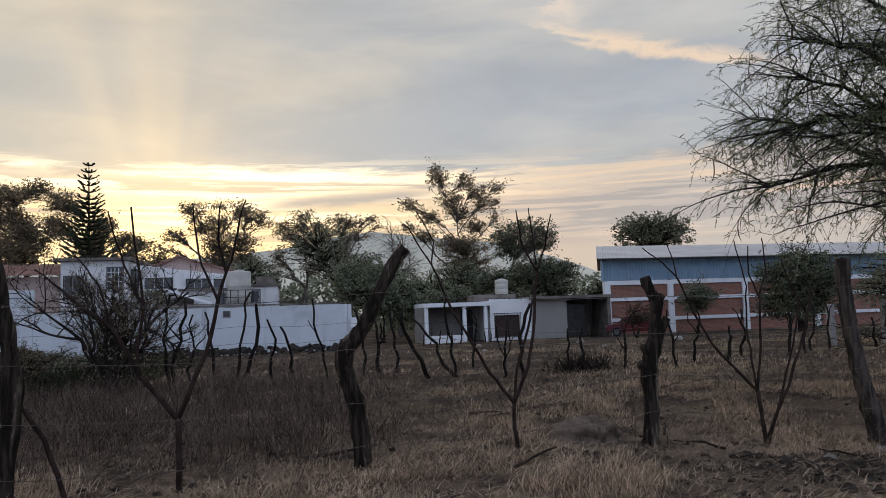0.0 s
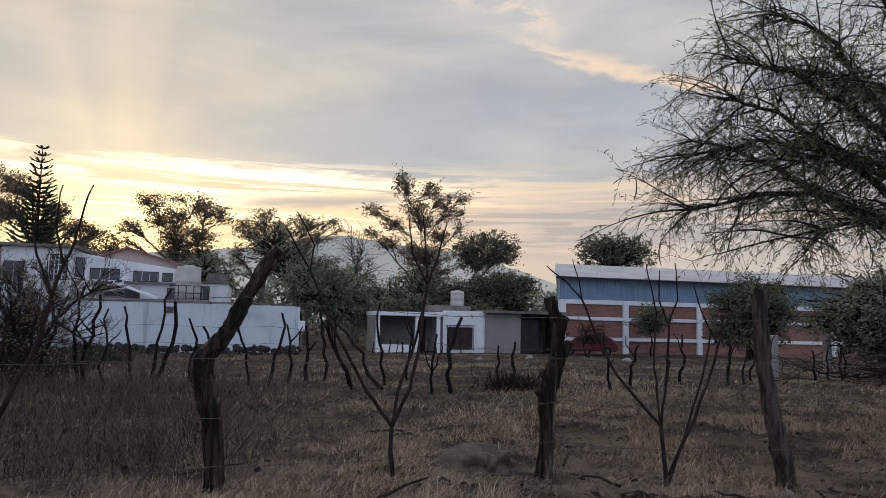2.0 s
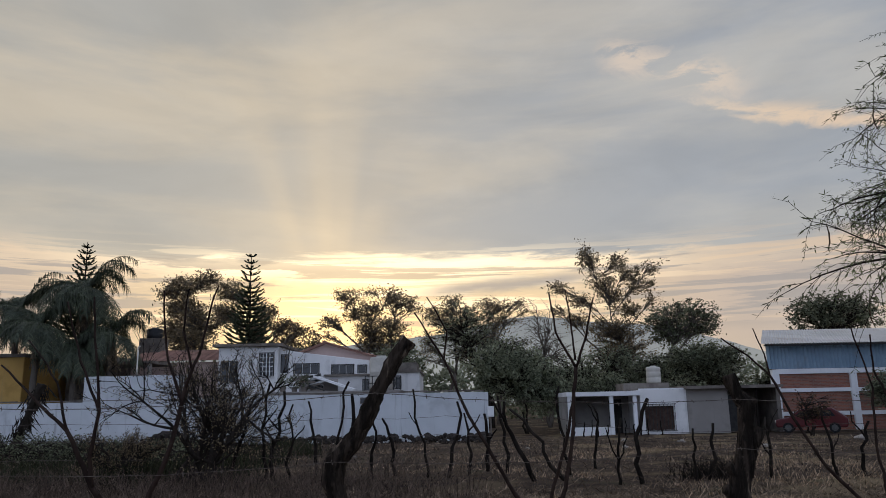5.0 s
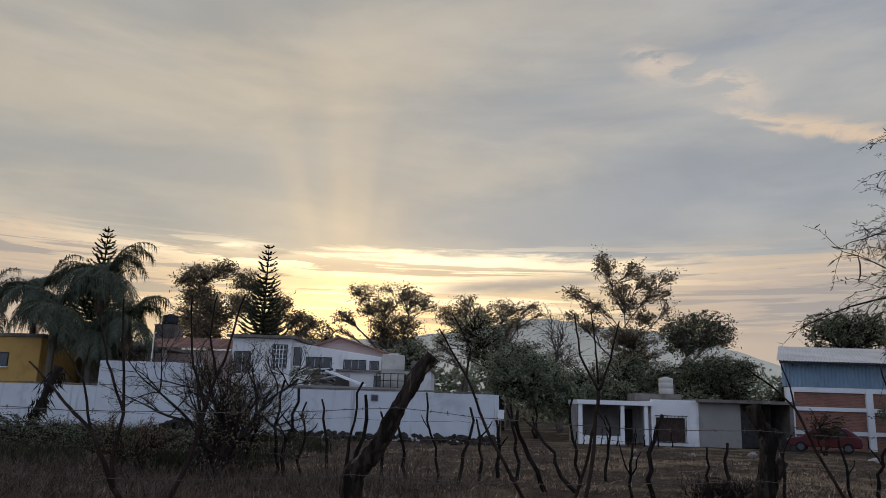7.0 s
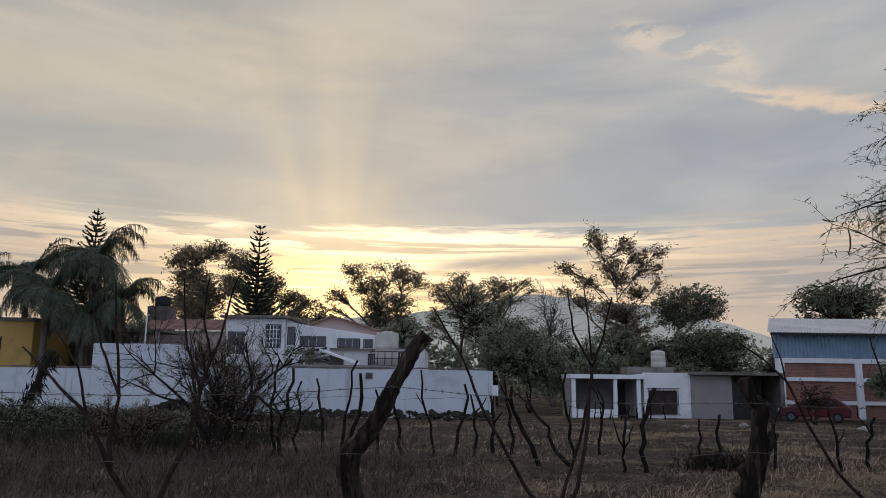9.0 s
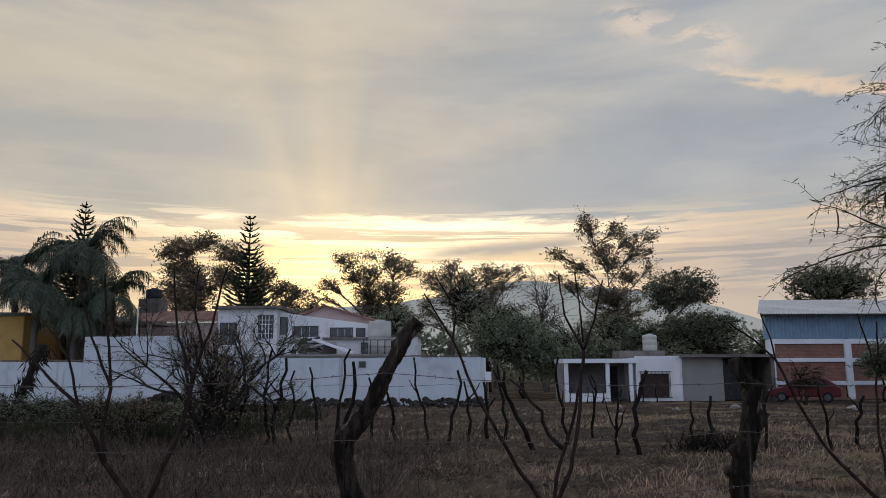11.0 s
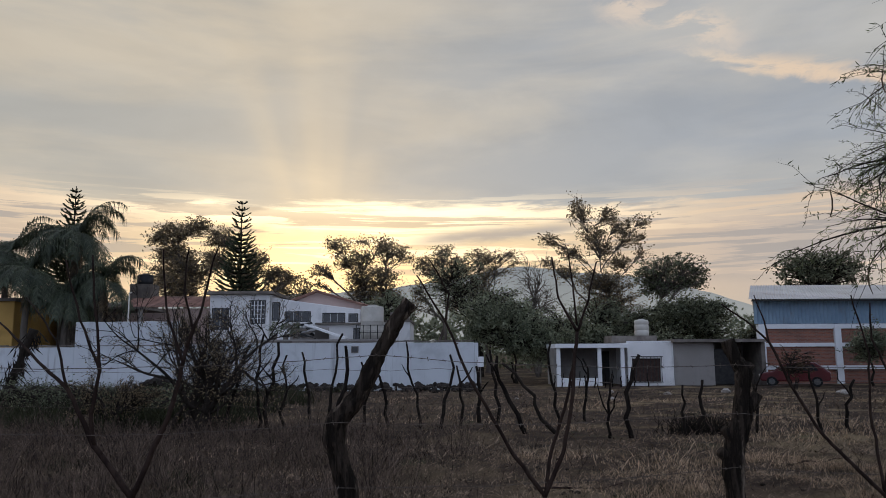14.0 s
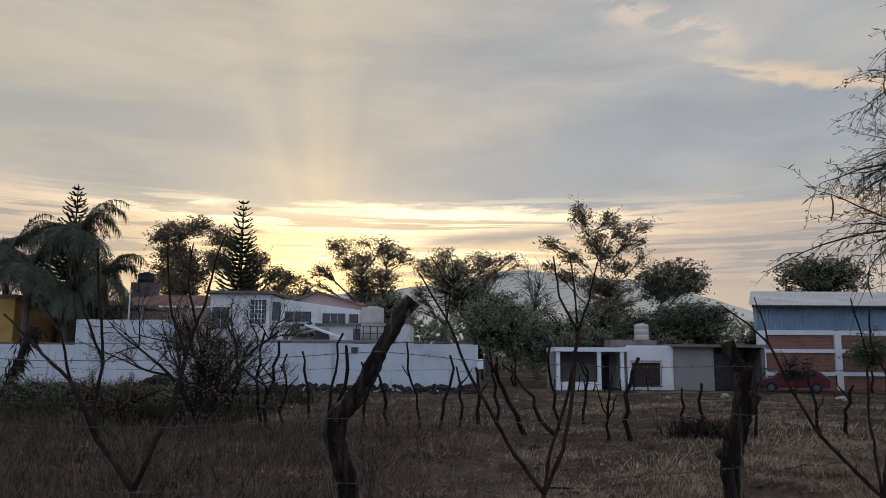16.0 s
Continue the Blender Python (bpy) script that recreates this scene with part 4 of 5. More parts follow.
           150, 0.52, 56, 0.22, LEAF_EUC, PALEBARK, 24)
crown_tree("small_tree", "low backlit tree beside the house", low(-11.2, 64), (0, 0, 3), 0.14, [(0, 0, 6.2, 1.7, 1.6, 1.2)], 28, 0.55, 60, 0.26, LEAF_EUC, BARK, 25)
crown_tree("small_tree", "low tree between the eucalyptus and the house", low(-3.6, 58), (0, 0, 2.4), 0.12, [(0, 0, 4.8, 1.9, 1.6, 1.3)], 36, 0.55, 70, 0.26, LEAF_MID, BARK, 26)
crown_tree("thicket_tree", "bushy grey-green tree behind the shed", low(13.5, 66), (0, 0, 1.6), 0.16,
           [(-3.6, 0, 3.6, 2.6, 2, 1.8), (0, 0, 4.2, 2.8, 2, 1.9), (3.2, 0, 3.6, 2.4, 2, 1.7)], 170, 0.6, 70, 0.22, LEAF_MID, BARK, 27, 2)
crown_tree("thicket_tree", "bushy green scrub behind the shed", low(9.0, 52), (0, 0, 0.9), 0.1,
           [(-1.6, 0, 2.2, 1.7, 1.4, 1.1), (1.6, 0, 2.4, 1.8, 1.4, 0.9), (5.2, 0, 2.3, 2.0, 1.4, 0.8)], 110, 0.5, 80, 0.2, LEAF_MID, BARK, 28, 2)
far = Shape()
rng = random.Random(77)
for k in range(9000):
    x = rng.uniform(-75, 95)
    top = 6.2 + 2.2 * noise.noise((x * 0.11, 0, 0)) + 1.2 * noise.noise((x * 0.5, 3, 0))
    z = rng.uniform(0.2, max(1.0, top))
    p = Vector((x, rng.uniform(88, 96), z))
    d = Vector((rng.gauss(0, 1), rng.gauss(0, 1), rng.gauss(0, 1))).normalized()
    for j in range(4):
        q = p + Vector((rng.gauss(0, 0.5), rng.gauss(0, 0.5), rng.gauss(0, 0.4)))
        far.leaf(q, d, d.orthogonal().normalized(), rng.uniform(0.4, 0.8), rng.uniform(0.25, 0.5))
tagged(part("far_woods", far, LEAF_MID), "low line of far green scrub", "woods", kind="stuff")


def palm(base, height, seed, fronds=26, length=3.4):
    """A queen palm: fronds that rise, arch over and hang, with leaflets falling from the rib like a fringe."""
    rng = random.Random(seed)
    p = thing("palm", base, "queen palm with arching plumes of hanging green leaflets", "palm tree", "palms behind the wall")
    trunk = wander((0, 0, -0.1), (0.15, 0.1, height), 8, 0.03, rng)
    part("trunk", Shape().tube(trunk, [0.2 - 0.006 * i for i in range(9)], 10, 0.05, rng), PALEBARK, p, smooth=True)
    top = trunk[-1]
    for k in range(fronds):
        dead = k >= fronds - 6
        az = 2 * math.pi * (k * 0.382 + rng.uniform(-0.05, 0.05))
        up = (-0.25 + 1.5 * ((k * 0.618) % 1.0)) if not dead else rng.uniform(-1.35, -1.0)
        d = Vector((math.cos(az) * math.cos(up), math.sin(az) * math.cos(up), math.sin(up)))
        pts, pos, L = [], top.copy(), length * rng.uniform(0.85, 1.15) * (0.75 if dead else 1)
        bend = rng.uniform(-0.14, -0.05)
        for i in range(13):
            pts.append(pos.copy())
            pos += d * (L / 12)
            d = (d + Vector((rng.gauss(0, 0.03), rng.gauss(0, 0.03), bend - 0.026 * i))).normalized()
        s = Shape().tube(pts, [0.035 - 0.0025 * i for i in range(13)], 4)
        for i in range(46):
            f = 0.10 + 0.90 * (i + rng.random()) / 47
            j = min(11, int(f * 12))
            q = pts[j].lerp(pts[j + 1], f * 12 - j)
            t = (pts[j + 1] - pts[j]).normalized()
            side = t.cross(Vector((0, 0, 1)))
            side = side.normalized() if side.length > 0.15 else Vector((math.sin(az), -math.cos(az), 0))
            for sg in (-1, 1):
                l = (0.95 - 0.6 * abs(f - 0.45)) * rng.uniform(0.6, 1.25) * (0.6 if dead else 1)
                out = (side * sg * rng.uniform(0.45, 0.8) + t * 0.55 + Vector((0, 0, rng.uniform(-0.35, 0.15)))).normalized()
                knee = q + out * (l * 0.4)
                fall = (out * 0.30 + Vector((0, 0, -1))).normalized()
                w = (t - out * t.dot(out)).normalized() * 0.019
                n0 = len(s.v)
                s.v += [q - w, q + w, knee + w, knee - w, knee + fall * (l * 0.65)]
                s.f += [(n0, n0 + 1, n0 + 2, n0 + 3), (n0 + 3, n0 + 2, n0 + 4)]
        part("frond", s, LEAF_DEAD if dead else LEAF_PALM, p, "dry hanging frond" if dead else "")
    return p


palm(low(-21.9, 48), 9.0, 1, 46, 3.5)
palm(low(-25.9, 48), 7.9, 2, 46, 3.4)
palm(low(-19.7, 47), 6.1, 3, 36, 2.8)
palm(low(-23.2, 45.5), 6.6, 4, 40, 3.0)
palm(low(-28.6, 47), 6.8, 5, 34, 3.0)
palm(low(-21.2, 46.0), 5.2, 6, 36, 2.6)


def conifer(base, height, first, wide, tip, gap, seed, label):
    """A tiered conifer: whorls of upcurved rope-like boughs round a straight stem, open towards the tip. tip: length of the topmost boughs."""
    rng = random.Random(seed)
    c = thing("conifer", base, label, "conifer")
    part("trunk", Shape().tube([(0, 0, -0.1), (0.05, 0, height * 0.5), (0, 0, height)], [0.17, 0.1, 0.025], 8), BARK, c, smooth=True)
    z = first
    s, wood = Shape(), Shape()
    while z < height - 0.08:
        f = (z - first) / (height - first)
        L = tip + (wide - tip) * (1 - f) ** 0.95
        dense = f < 0.66
        n = 8 if dense else 6
        turn = rng.uniform(0, 6)
        for k in range(n):
            az = turn + 2 * math.pi * k / n + rng.uniform(-0.15, 0.15)
            o = Vector((math.cos(az), math.sin(az), 0))
            l = L * rng.uniform(0.75, 1.15)
            sag = -0.10 if dense else 0.05
            pts = [Vector((0, 0, z)) + o * (l * i / 5) + Vector((0, 0, l * (sag * i / 5 + 0.42 * (i / 5) ** 2.6))) for i in range(6)]
            wood.tube(pts, [0.032 - 0.004 * i for i in range(6)], 4, caps=False)
            for i in range(int(10 + (62 if dense else 40) * l)):
                g = rng.uniform(0.15, 1.0)
                j = min(4, int(g * 5))
                q = pts[j].lerp(pts[j + 1], g * 5 - j)
                sd = Vector((-o.y, o.x, 0)) * rng.choice((-1, 1))
                d = (sd * rng.uniform(0.1, 0.7) + o * rng.uniform(0.5, 1.0) + Vector((0, 0, rng.uniform(0.1, 0.7)))).normalized()
                s.leaf(q, d, d.orthogonal().normalized(), rng.uniform(0.14, 0.30) * (1.15 - 0.4 * f), 0.08)
        z += gap * (0.75 if dense else 1.15) * rng.uniform(0.9, 1.1)
    part("limb_tier", wood, BARK, c)
    part("foliage", s, NEEDLE, c)
    return c


conifer(low(-14.6, 58), 13.1, 4.8, 2.05, 0.28, 0.42, 1, "tiered dark conifer with an open candelabra tip behind the house")
conifer(low(-24.0, 52), 12.9, 3.5, 3.0, 0.14, 0.33, 2, "tiered dark conifer rising over the palms")

# ---- thorn bush before the wall ----


def thorn_bush(base, height, wide, stems, seed, label):
    rng = random.Random(seed)
    b = thing("thorn_bush", base, label, "bush")
    green = Shape()
    for k in range(stems):
        az, tilt = rng.uniform(0, 6.28), rng.uniform(0.1, 0.75)
        wood = Shape()

        def grow(p, d, L, r, lvl):
            n = 4
            pts = [p.copy()]
            for i in range(n):
                d = (d + Vector((rng.gauss(0, 0.16), rng.gauss(0, 0.16), rng.gauss(0.02, 0.1)))).normalized()
                p = p + d * (L / n)
                pts.append(p.copy())
            wood.tube(pts, [r * (1 - 0.13 * i) for i in range(n + 1)], 6 if lvl < 2 else 3, caps=lvl < 2)
            if lvl >= 4:
                for j in range(2):
                    ld = Vector((rng.gauss(0, 1), rng.gauss(0, 1), rng.gauss(0, 1))).normalized()
                    green.leaf(pts[rng.randrange(1, 5)] + ld * 0.02, ld, ld.orthogonal().normalized(), 0.045, 0.022)
                return
            for j in range(4):
                q = pts[rng.randrange(2, n + 1)]
                e = (d + Vector((rng.gauss(0, 0.6), rng.gauss(0, 0.6), rng.gauss(0.1, 0.45)))).normalized()
                grow(q, e, L * rng.uniform(0.5, 0.78), max(0.003, r * 0.52), lvl + 1)

        foot = Vector((rng.uniform(-0.5, 0.5), rng.uniform(-0.3, 0.3), -0.1))
        d0 = Vector((math.cos(az) * math.sin(tilt) * wide, math.sin(az) * math.sin(tilt), math.cos(tilt))).normalized()
        grow(foot, d0, height * rng.uniform(0.36, 0.54), rng.uniform(0.05, 0.07), 0)
        part("stem", wood, BUSHBARK, b)
    part("leaves", green, LEAF_EUC, b)
    return b


thorn_bush(low(-4.5, 18.6), 2.75, 1.15, 10, 3, "leafless dark thorn bush with many thin stems")
thorn_bush(low(-6.2, 19.6), 1.3, 1.6, 5, 4, "low bare thorn scrub before the wall")

# ---- low leafy scrub before the wall ----
for k, (x, y, w, h) in enumerate(((-11.9, 26.0, 1.3, 0.42), (-9.6, 25.0, 1.1, 0.46), (-8.0, 27.5, 1.2, 0.42), (-13.6, 28.0, 1.4, 0.5), (-6.6, 24.0, 0.9, 0.32))):
    crown_tree("low_shrub", "low leafy dark green scrub before the white wall", low(x, y), (0, 0, 0.1), 0.03,
               [(0, 0, h * 0.7, w, 0.8, h), (w * 0.7, 0.3, h * 0.5, w * 0.6, 0.6, h * 0.7), (-w * 0.8, 0.2, h * 0.5, w * 0.6, 0.6, h * 0.6)], 60, 0.30, 60, 0.085, LEAF_DARK, BUSHBARK, 60 + k, 3, category="bush")

# ---- green shrubs before the workshop ----
crown_tree("shrub", "dark green bushy tree before the workshop", low(25.4, 37.5), (0, 0, 1.4), 0.1,
           [(0.2, 0, 3.0, 2.0, 1.6, 1.5), (-0.9, 0, 2.6, 1.3, 1.2, 1.1), (1.3, 0, 2.4, 1.2, 1.2, 1.2), (-0.2, 0, 1.4, 1.9, 1.4, 0.8)], 150, 0.45, 110, 0.17, LEAF_DARK, BARK, 31, 2, category="bush")
crown_tree("shrub", "small green tree before the brick wall", low(21.9, 41.6), (0, 0, 1.1), 0.06, [(0, 0, 2.0, 1.0, 0.9, 0.75)], 36, 0.34, 100, 0.15, LEAF_MID, BARK, 32, category="bush")
crown_tree("shrub", "wide green acacia shrub by the field's edge", low(18.9, 22.5), (0, 0, 0.8), 0.1,
           [(0, 0, 2.2, 1.9, 1.5, 1.2), (-1.4, 0, 1.8, 1.2, 1.2, 0.9), (2.2, 0, 2.5, 2.0, 1.5, 1.1), (0.6, 0, 1.0, 2.2, 1.4, 0.8)], 170, 0.42, 110, 0.12, LEAF_MID, BARK, 33, 3, category="bush")
crown_tree("shrub", "thin red-leaved bush beside the car", low(16.3, 38), (0, 0, 0.5), 0.04, [(0, 0, 1.2, 0.8, 0.7, 0.6)], 18, 0.3, 40, 0.12, POD, BARK, 34, 3, category="bush")

# ---- mesquite over the field's near edge ----


def mesquite():
    rng = random.Random(8)
    base = Vector((9.94, 11.76, gz(9.94, 11.76)))
    m = thing("mesquite", base, "large spreading mesquite with feathery leaves and hanging pods", "tree")
    fork = Vector((9.58, 11.5, 1.93))
    trunk = wander(base - Vector((0, 0, 0.1)), fork, 5, 0.15, rng)
    part("trunk", Shape().tube([p - base for p in trunk], [0.32, 0.3, 0.27, 0.25, 0.27, 0.27], 12, 0.1, rng), BARK, m, smooth=True)
    ends = [((9.242, 12.083, 2.824), (8.303, 12.083, 3.4), (7.23, 11.949, 3.669), (6.023, 11.681, 3.55), (4.8, 11.547, 3.25)),
            ((9.778, 12.351, 3.427), (8.705, 12.217, 3.964), (7.364, 12.351, 4.5), (6.292, 12.083, 4.768), (5.353, 11.949, 4.835)),
            ((10.181, 12.62, 3.83), (9.376, 12.754, 4.902), (8.303, 12.62, 5.707), (7.364, 12.351, 6.109), (6.426, 12.217, 6.243)),
            ((10.583, 12.62, 4.098), (10.181, 12.888, 5.439), (9.51, 12.888, 6.646), (8.84, 12.754, 7.45), (8.169, 12.62, 7.853)),
            ((10.851, 11.815, 3.159), (10.046, 11.01, 3.964), (8.974, 10.608, 4.5), (7.901, 10.742, 4.768), (6.962, 10.876, 4.768)),
            ((11.79, 12.888, 3.83), (12.46, 13.29, 5.171), (12.863, 13.424, 6.377), (13.131, 13.424, 7.316), (13.533, 13.424, 7.853)),
            ((10.851, 13.692, 3.293), (10.046, 14.765, 4.098), (9.242, 15.436, 4.902), (8.437, 15.838, 5.305), (7.767, 16.106, 5.439)),
            ((11.924, 12.083, 3.025), (12.997, 11.547, 3.83), (14.069, 11.279, 4.5), (15.142, 11.145, 4.902), (15.947, 11.01, 5.036))]
    ends += [((10.0, 12.2, 3.0), (9.0, 12.0, 3.6), (8.0, 11.6, 4.0), (7.0, 11.4, 4.1), (5.9, 11.3, 3.9)),
             ((9.5, 11.6, 2.7), (8.6, 11.2, 3.1), (7.7, 11.0, 3.25), (6.8, 10.9, 3.15), (5.7, 10.9, 2.9)),
             ((9.6, 12.0, 3.4), (8.4, 11.9, 4.3), (7.2, 11.8, 4.9), (6.2, 11.7, 5.2), (5.2, 11.6, 5.2)),
             ((9.6, 12.2, 3.2), (8.3, 12.1, 3.9), (7.1, 12.0, 4.3), (6.1, 11.9, 4.3), (5.0, 11.8, 4.0)),
             ((9.9, 12.4, 3.3), (9.2, 12.3, 4.3), (8.4, 12.2, 5.0), (7.8, 12.0, 5.3), (7.0, 11.9, 5.3))]
    leaves, pods = Shape(), Shape()
    for e in ends:
        pull = 0.88 if e[-1][2] > 4.5 else 0.94
        thick = 8 if e[-1][2] > 4.5 else 9
        wood = Shape()
        line = [fork] + [Vector((9.58 - (11.0 - x) * pull * 0.88, 0.41 + 0.88 * y, 0.21 + 0.88 * z)) for x, y, z in e]
        fine = []
        for i in range(5):
            fine += wander(line[i], line[i + 1], 3, 0.1, rng)[:-1]
        fine.append(line[-1])
        n = len(fine)
        wood.tube([p - base for p in fine], [0.075 * (1 - 0.90 * i / n) for i in range(n)], 7, 0.08, rng)
        for i in range(3, n):
            for k in range(1 if i < 7 else 4):
                p = fine[i]
                d = (fine[i] - fine[i - 1]).normalized()
                d = (d * 0.8 + Vector((rng.gauss(-0.15, 0.6), rng.gauss(0, 0.7), rng.gauss(0.12, 0.5)))).normalized()
                L = rng.uniform(0.45, 1.05)
                pts = [p.copy()]
                for j in range(6):
                    d = (d + Vector((rng.gauss(0, 0.15), rng.gauss(0, 0.15), -0.05 + rng.gauss(0, 0.1)))).normalized()
                    p = p + d * (L / 6)
                    pts.append(p.copy())
                wood.tube([q - base for q in pts], [0.011 * (1 - 0.14 * j) + 0.0018 for j in range(7)], 4, caps=False)
                for j in range(1, 7):
                    for u in range(2):
                        td = (d * 0.6 + Vector((rng.gauss(-0.1, 0.7), rng.gauss(0, 0.7), rng.gauss(-0.2, 0.55)))).normalized()
                        tl = rng.uniform(0.22, 0.55)
                        tp = [pts[j], pts[j] + td * tl * 0.5 + Vector((0, 0, 0.03 * tl)), pts[j] + td * tl * 0.9 + Vector((0, 0, -0.16 * tl))]
                        wood.tube([q - base for q in tp], [0.003, 0.0024, 0.0014], 3, caps=False)
                        for v in range(thick):
                            f = rng.uniform(0.15, 1.0)
                            q = (tp[0].lerp(tp[1], f * 2) if f < 0.5 else tp[1].lerp(tp[2], f * 2 - 1)) - base
                            ld = (td * 0.6 + Vector((rng.gauss(0, 0.6), rng.gauss(0, 0.6), rng.gauss(-0.2, 0.5)))).normalized()
                            leaves.leaf(q, ld, ld.cross(Vector((rng.gauss(0, 1), rng.gauss(0, 1), 1))).normalized(), rng.uniform(0.035, 0.085), rng.uniform(0.008, 0.014))
                if rng.random() < 0.22:
                    q = pts[5] - base
                    a = rng.uniform(0, 6.28)
                    o = Vector((math.cos(a), math.sin(a), 0))
                    pods.tube([q, q + Vector((0, 0, -0.08)) + o * 0.02, q + Vector((0, 0, -0.17)) + o * 0.013, q + Vector((0, 0, -0.25)) - o * 0.025], [0.004, 0.008, 0.008, 0.003], 4)
        part("limb", wood, BARK, m)
    part("leaves", leaves, LEAF_MESQ, m)
    tagged(part("pods", pods, POD, m, "long brown hanging seed pods"), kind="stuff")


mesquite()

# ---- near fence ----


def fence_post(points, radii, mat, label, seed, stubs=()):
    rng = random.Random(seed)
    foot = Vector(points[0])
    p = thing("fence_post", foot, label, "fence post", "posts of the near fence")
    pts, rad = [], []
    for i in range(len(points) - 1):
        for k in range(9):
            f = k / 9
            pts.append(Vector(points[i]).lerp(Vector(points[i + 1]), f))
            rad.append(radii[i] + (radii[i + 1] - radii[i]) * f)
    pts.append(Vector(points[-1]))
    rad.append(radii[-1])
    # soften the bends
    for _ in range(3):
        pts = [pts[0]] + [(pts[i - 1] + pts[i] * 2 + pts[i + 1]) / 4 for i in range(1, len(pts) - 1)] + [pts[-1]]
    s = Shape()
    sides = 28
    grooves = [rng.uniform(-0.13, 0.10) for _ in range(sides)]
    s.tube([q - foot for q in pts], [r * 0.95 for r in rad], sides)
    for i in range(len(pts)):
        c = pts[i] - foot
        for k in range(sides):
            j = i * sides + k
            d = s.v[j] - c
            q = s.v[j]
            bump = 1 + grooves[k] + 0.20 * noise.noise(q * 6 + Vector((seed, 0, 0))) + 0.22 * noise.noise(Vector((q.x * 42, q.y * 42, q.z * 7)) + Vector((0, seed, 0))) + 0.12 * noise.noise(q * 32)
            s.v[j] = c + d * bump
    part("trunk", s, mat, p, smooth=True)
    for a, b, r in stubs:
        part("stub", Shape().tube([Vector(a) - foot, (Vector(a) + Vector(b)) / 2 - foot, Vector(b) - foot], [r * 1.6, r * 1.35, r * 1.2], 10, 0.12, rng), mat, p, smooth=True)
    return p


fence_post([(-0.244, 9.669, 0.40), (-0.240, 9.669, 0.67), (-0.279, 9.669, 1.018), (-0.338, 9.669, 1.21), (-0.385, 9.669, 1.37), (-0.375, 9.669, 1.50), (-0.223, 9.669, 1.666), (-0.146, 9.669, 1.809), (-0.036, 9.669, 2.033), (0.052, 9.669, 2.211), (0.168, 9.669, 2.357)],
           [0.078, 0.073, 0.073, 0.072, 0.078, 0.080, 0.066, 0.062, 0.056, 0.056, 0.060], POST, "thick crooked dark trunk post, bent like an elbow", 1)
fence_post([(2.600, 10.166, 0.38), (2.658, 10.166, 0.706), (2.652, 10.166, 0.926), (2.644, 10.166, 1.147), (2.685, 10.166, 1.312), (2.749, 10.166, 1.476), (2.751, 10.166, 1.665), (2.773, 10.166, 1.841), (2.707, 10.166, 1.928), (2.660, 10.166, 2.075)],
           [0.088, 0.074, 0.074, 0.082, 0.080, 0.080, 0.058, 0.066, 0.056, 0.052], POST, "knotty dark trunk post with lopped side limbs and a sawn top", 2,
           [((2.771, 10.166, 1.80), (2.838, 10.15, 1.893), 0.026), ((2.764, 10.166, 1.497), (2.868, 10.15, 1.66), 0.036), ((2.666, 10.166, 1.285), (2.586, 10.15, 1.396), 0.030), ((2.63, 10.166, 1.165), (2.545, 10.15, 1.222), 0.034)])
fence_post([(5.262, 10.206, 0.20), (5.211, 10.206, 0.525), (5.129, 10.206, 0.866), (5.046, 10.206, 1.226), (5.003, 10.206, 1.587), (4.985, 10.206, 1.888), (4.994, 10.206, 2.221)],
           [0.098, 0.096, 0.086, 0.080, 0.074, 0.072, 0.078], POSTGREY, "leaning grey weathered trunk post with a sawn top", 3,
           [((5.058, 10.233, 0.879), (4.93, 10.246, 1.745), 0.016)])
fence_post([(-2.733, 8.892, 0.37), (-2.68, 8.892, 0.946), (-2.653, 8.892, 1.443), (-2.72, 8.892, 1.872), (-2.787, 8.892, 2.274)],
           [0.065, 0.06, 0.066, 0.055, 0.045], POST, "slim dark trunk post with peeling bark", 4)
fence_post([(8.437, 10.608, 0.209), (8.37, 10.608, 1.148), (8.437, 10.608, 1.952)], [0.07, 0.06, 0.05], POSTGREY, "grey weathered trunk post under the mesquite", 5)
fence_post([(-5.777, 8.328, 0.343), (-5.844, 8.328, 1.282), (-5.71, 8.328, 2.019)], [0.07, 0.06, 0.05], POST, "dark trunk post with rough bark", 6)


def barbed_wire(points, sag, seed, group, barb=0.13):
    rng = random.Random(seed)
    first = Vector(points[0])
    w = thing("barbed_wire", first, "rusty two-strand barbed wire strung between posts", "wire", group)
    line = []
    for a, b in zip(points, points[1:]):
        a, b = Vector(a), Vector(b)
        n = max(4, int((b - a).length / 0.12))
        for i in range(n):
            f = i / n
            line.append(a.lerp(b, f) - Vector((0, 0, sag * 4 * f * (1 - f))) + Vector((0, 0, 0.012 * noise.noise((a.x * 5 + f * 9, seed, 0)))) - first)
    line.append(Vector(points[-1]) - first)
    r = 0.0024 if barb else 0.0035
    part("strand", Shape().tube(line, [r] * len(line), 4), WIRE, w)
    if barb:
        s = Shape()
        for q in line[::1]:
            for k in range(2):
                d = Vector((rng.gauss(0, 0.4), rng.gauss(0, 1), rng.gauss(0, 1))).normalized() * 0.018
                s.tube([q - d, q + d], [0.0018, 0.0018], 3, caps=False)
        tagged(part("barb", s, WIRE, w), kind="stuff")


for k, (zl, zc, zm, zr) in enumerate(((0.785, 0.72, 0.77, 0.64), (1.148, 1.074, 1.12, 1.067), (1.536, 1.51, 1.523, 1.496), (1.925, 1.979, 1.885, 1.925))):
    xc = (-0.24, -0.33, -0.37, -0.065)[k]
    xr = (5.165, 5.085, 5.017, 4.99)[k]
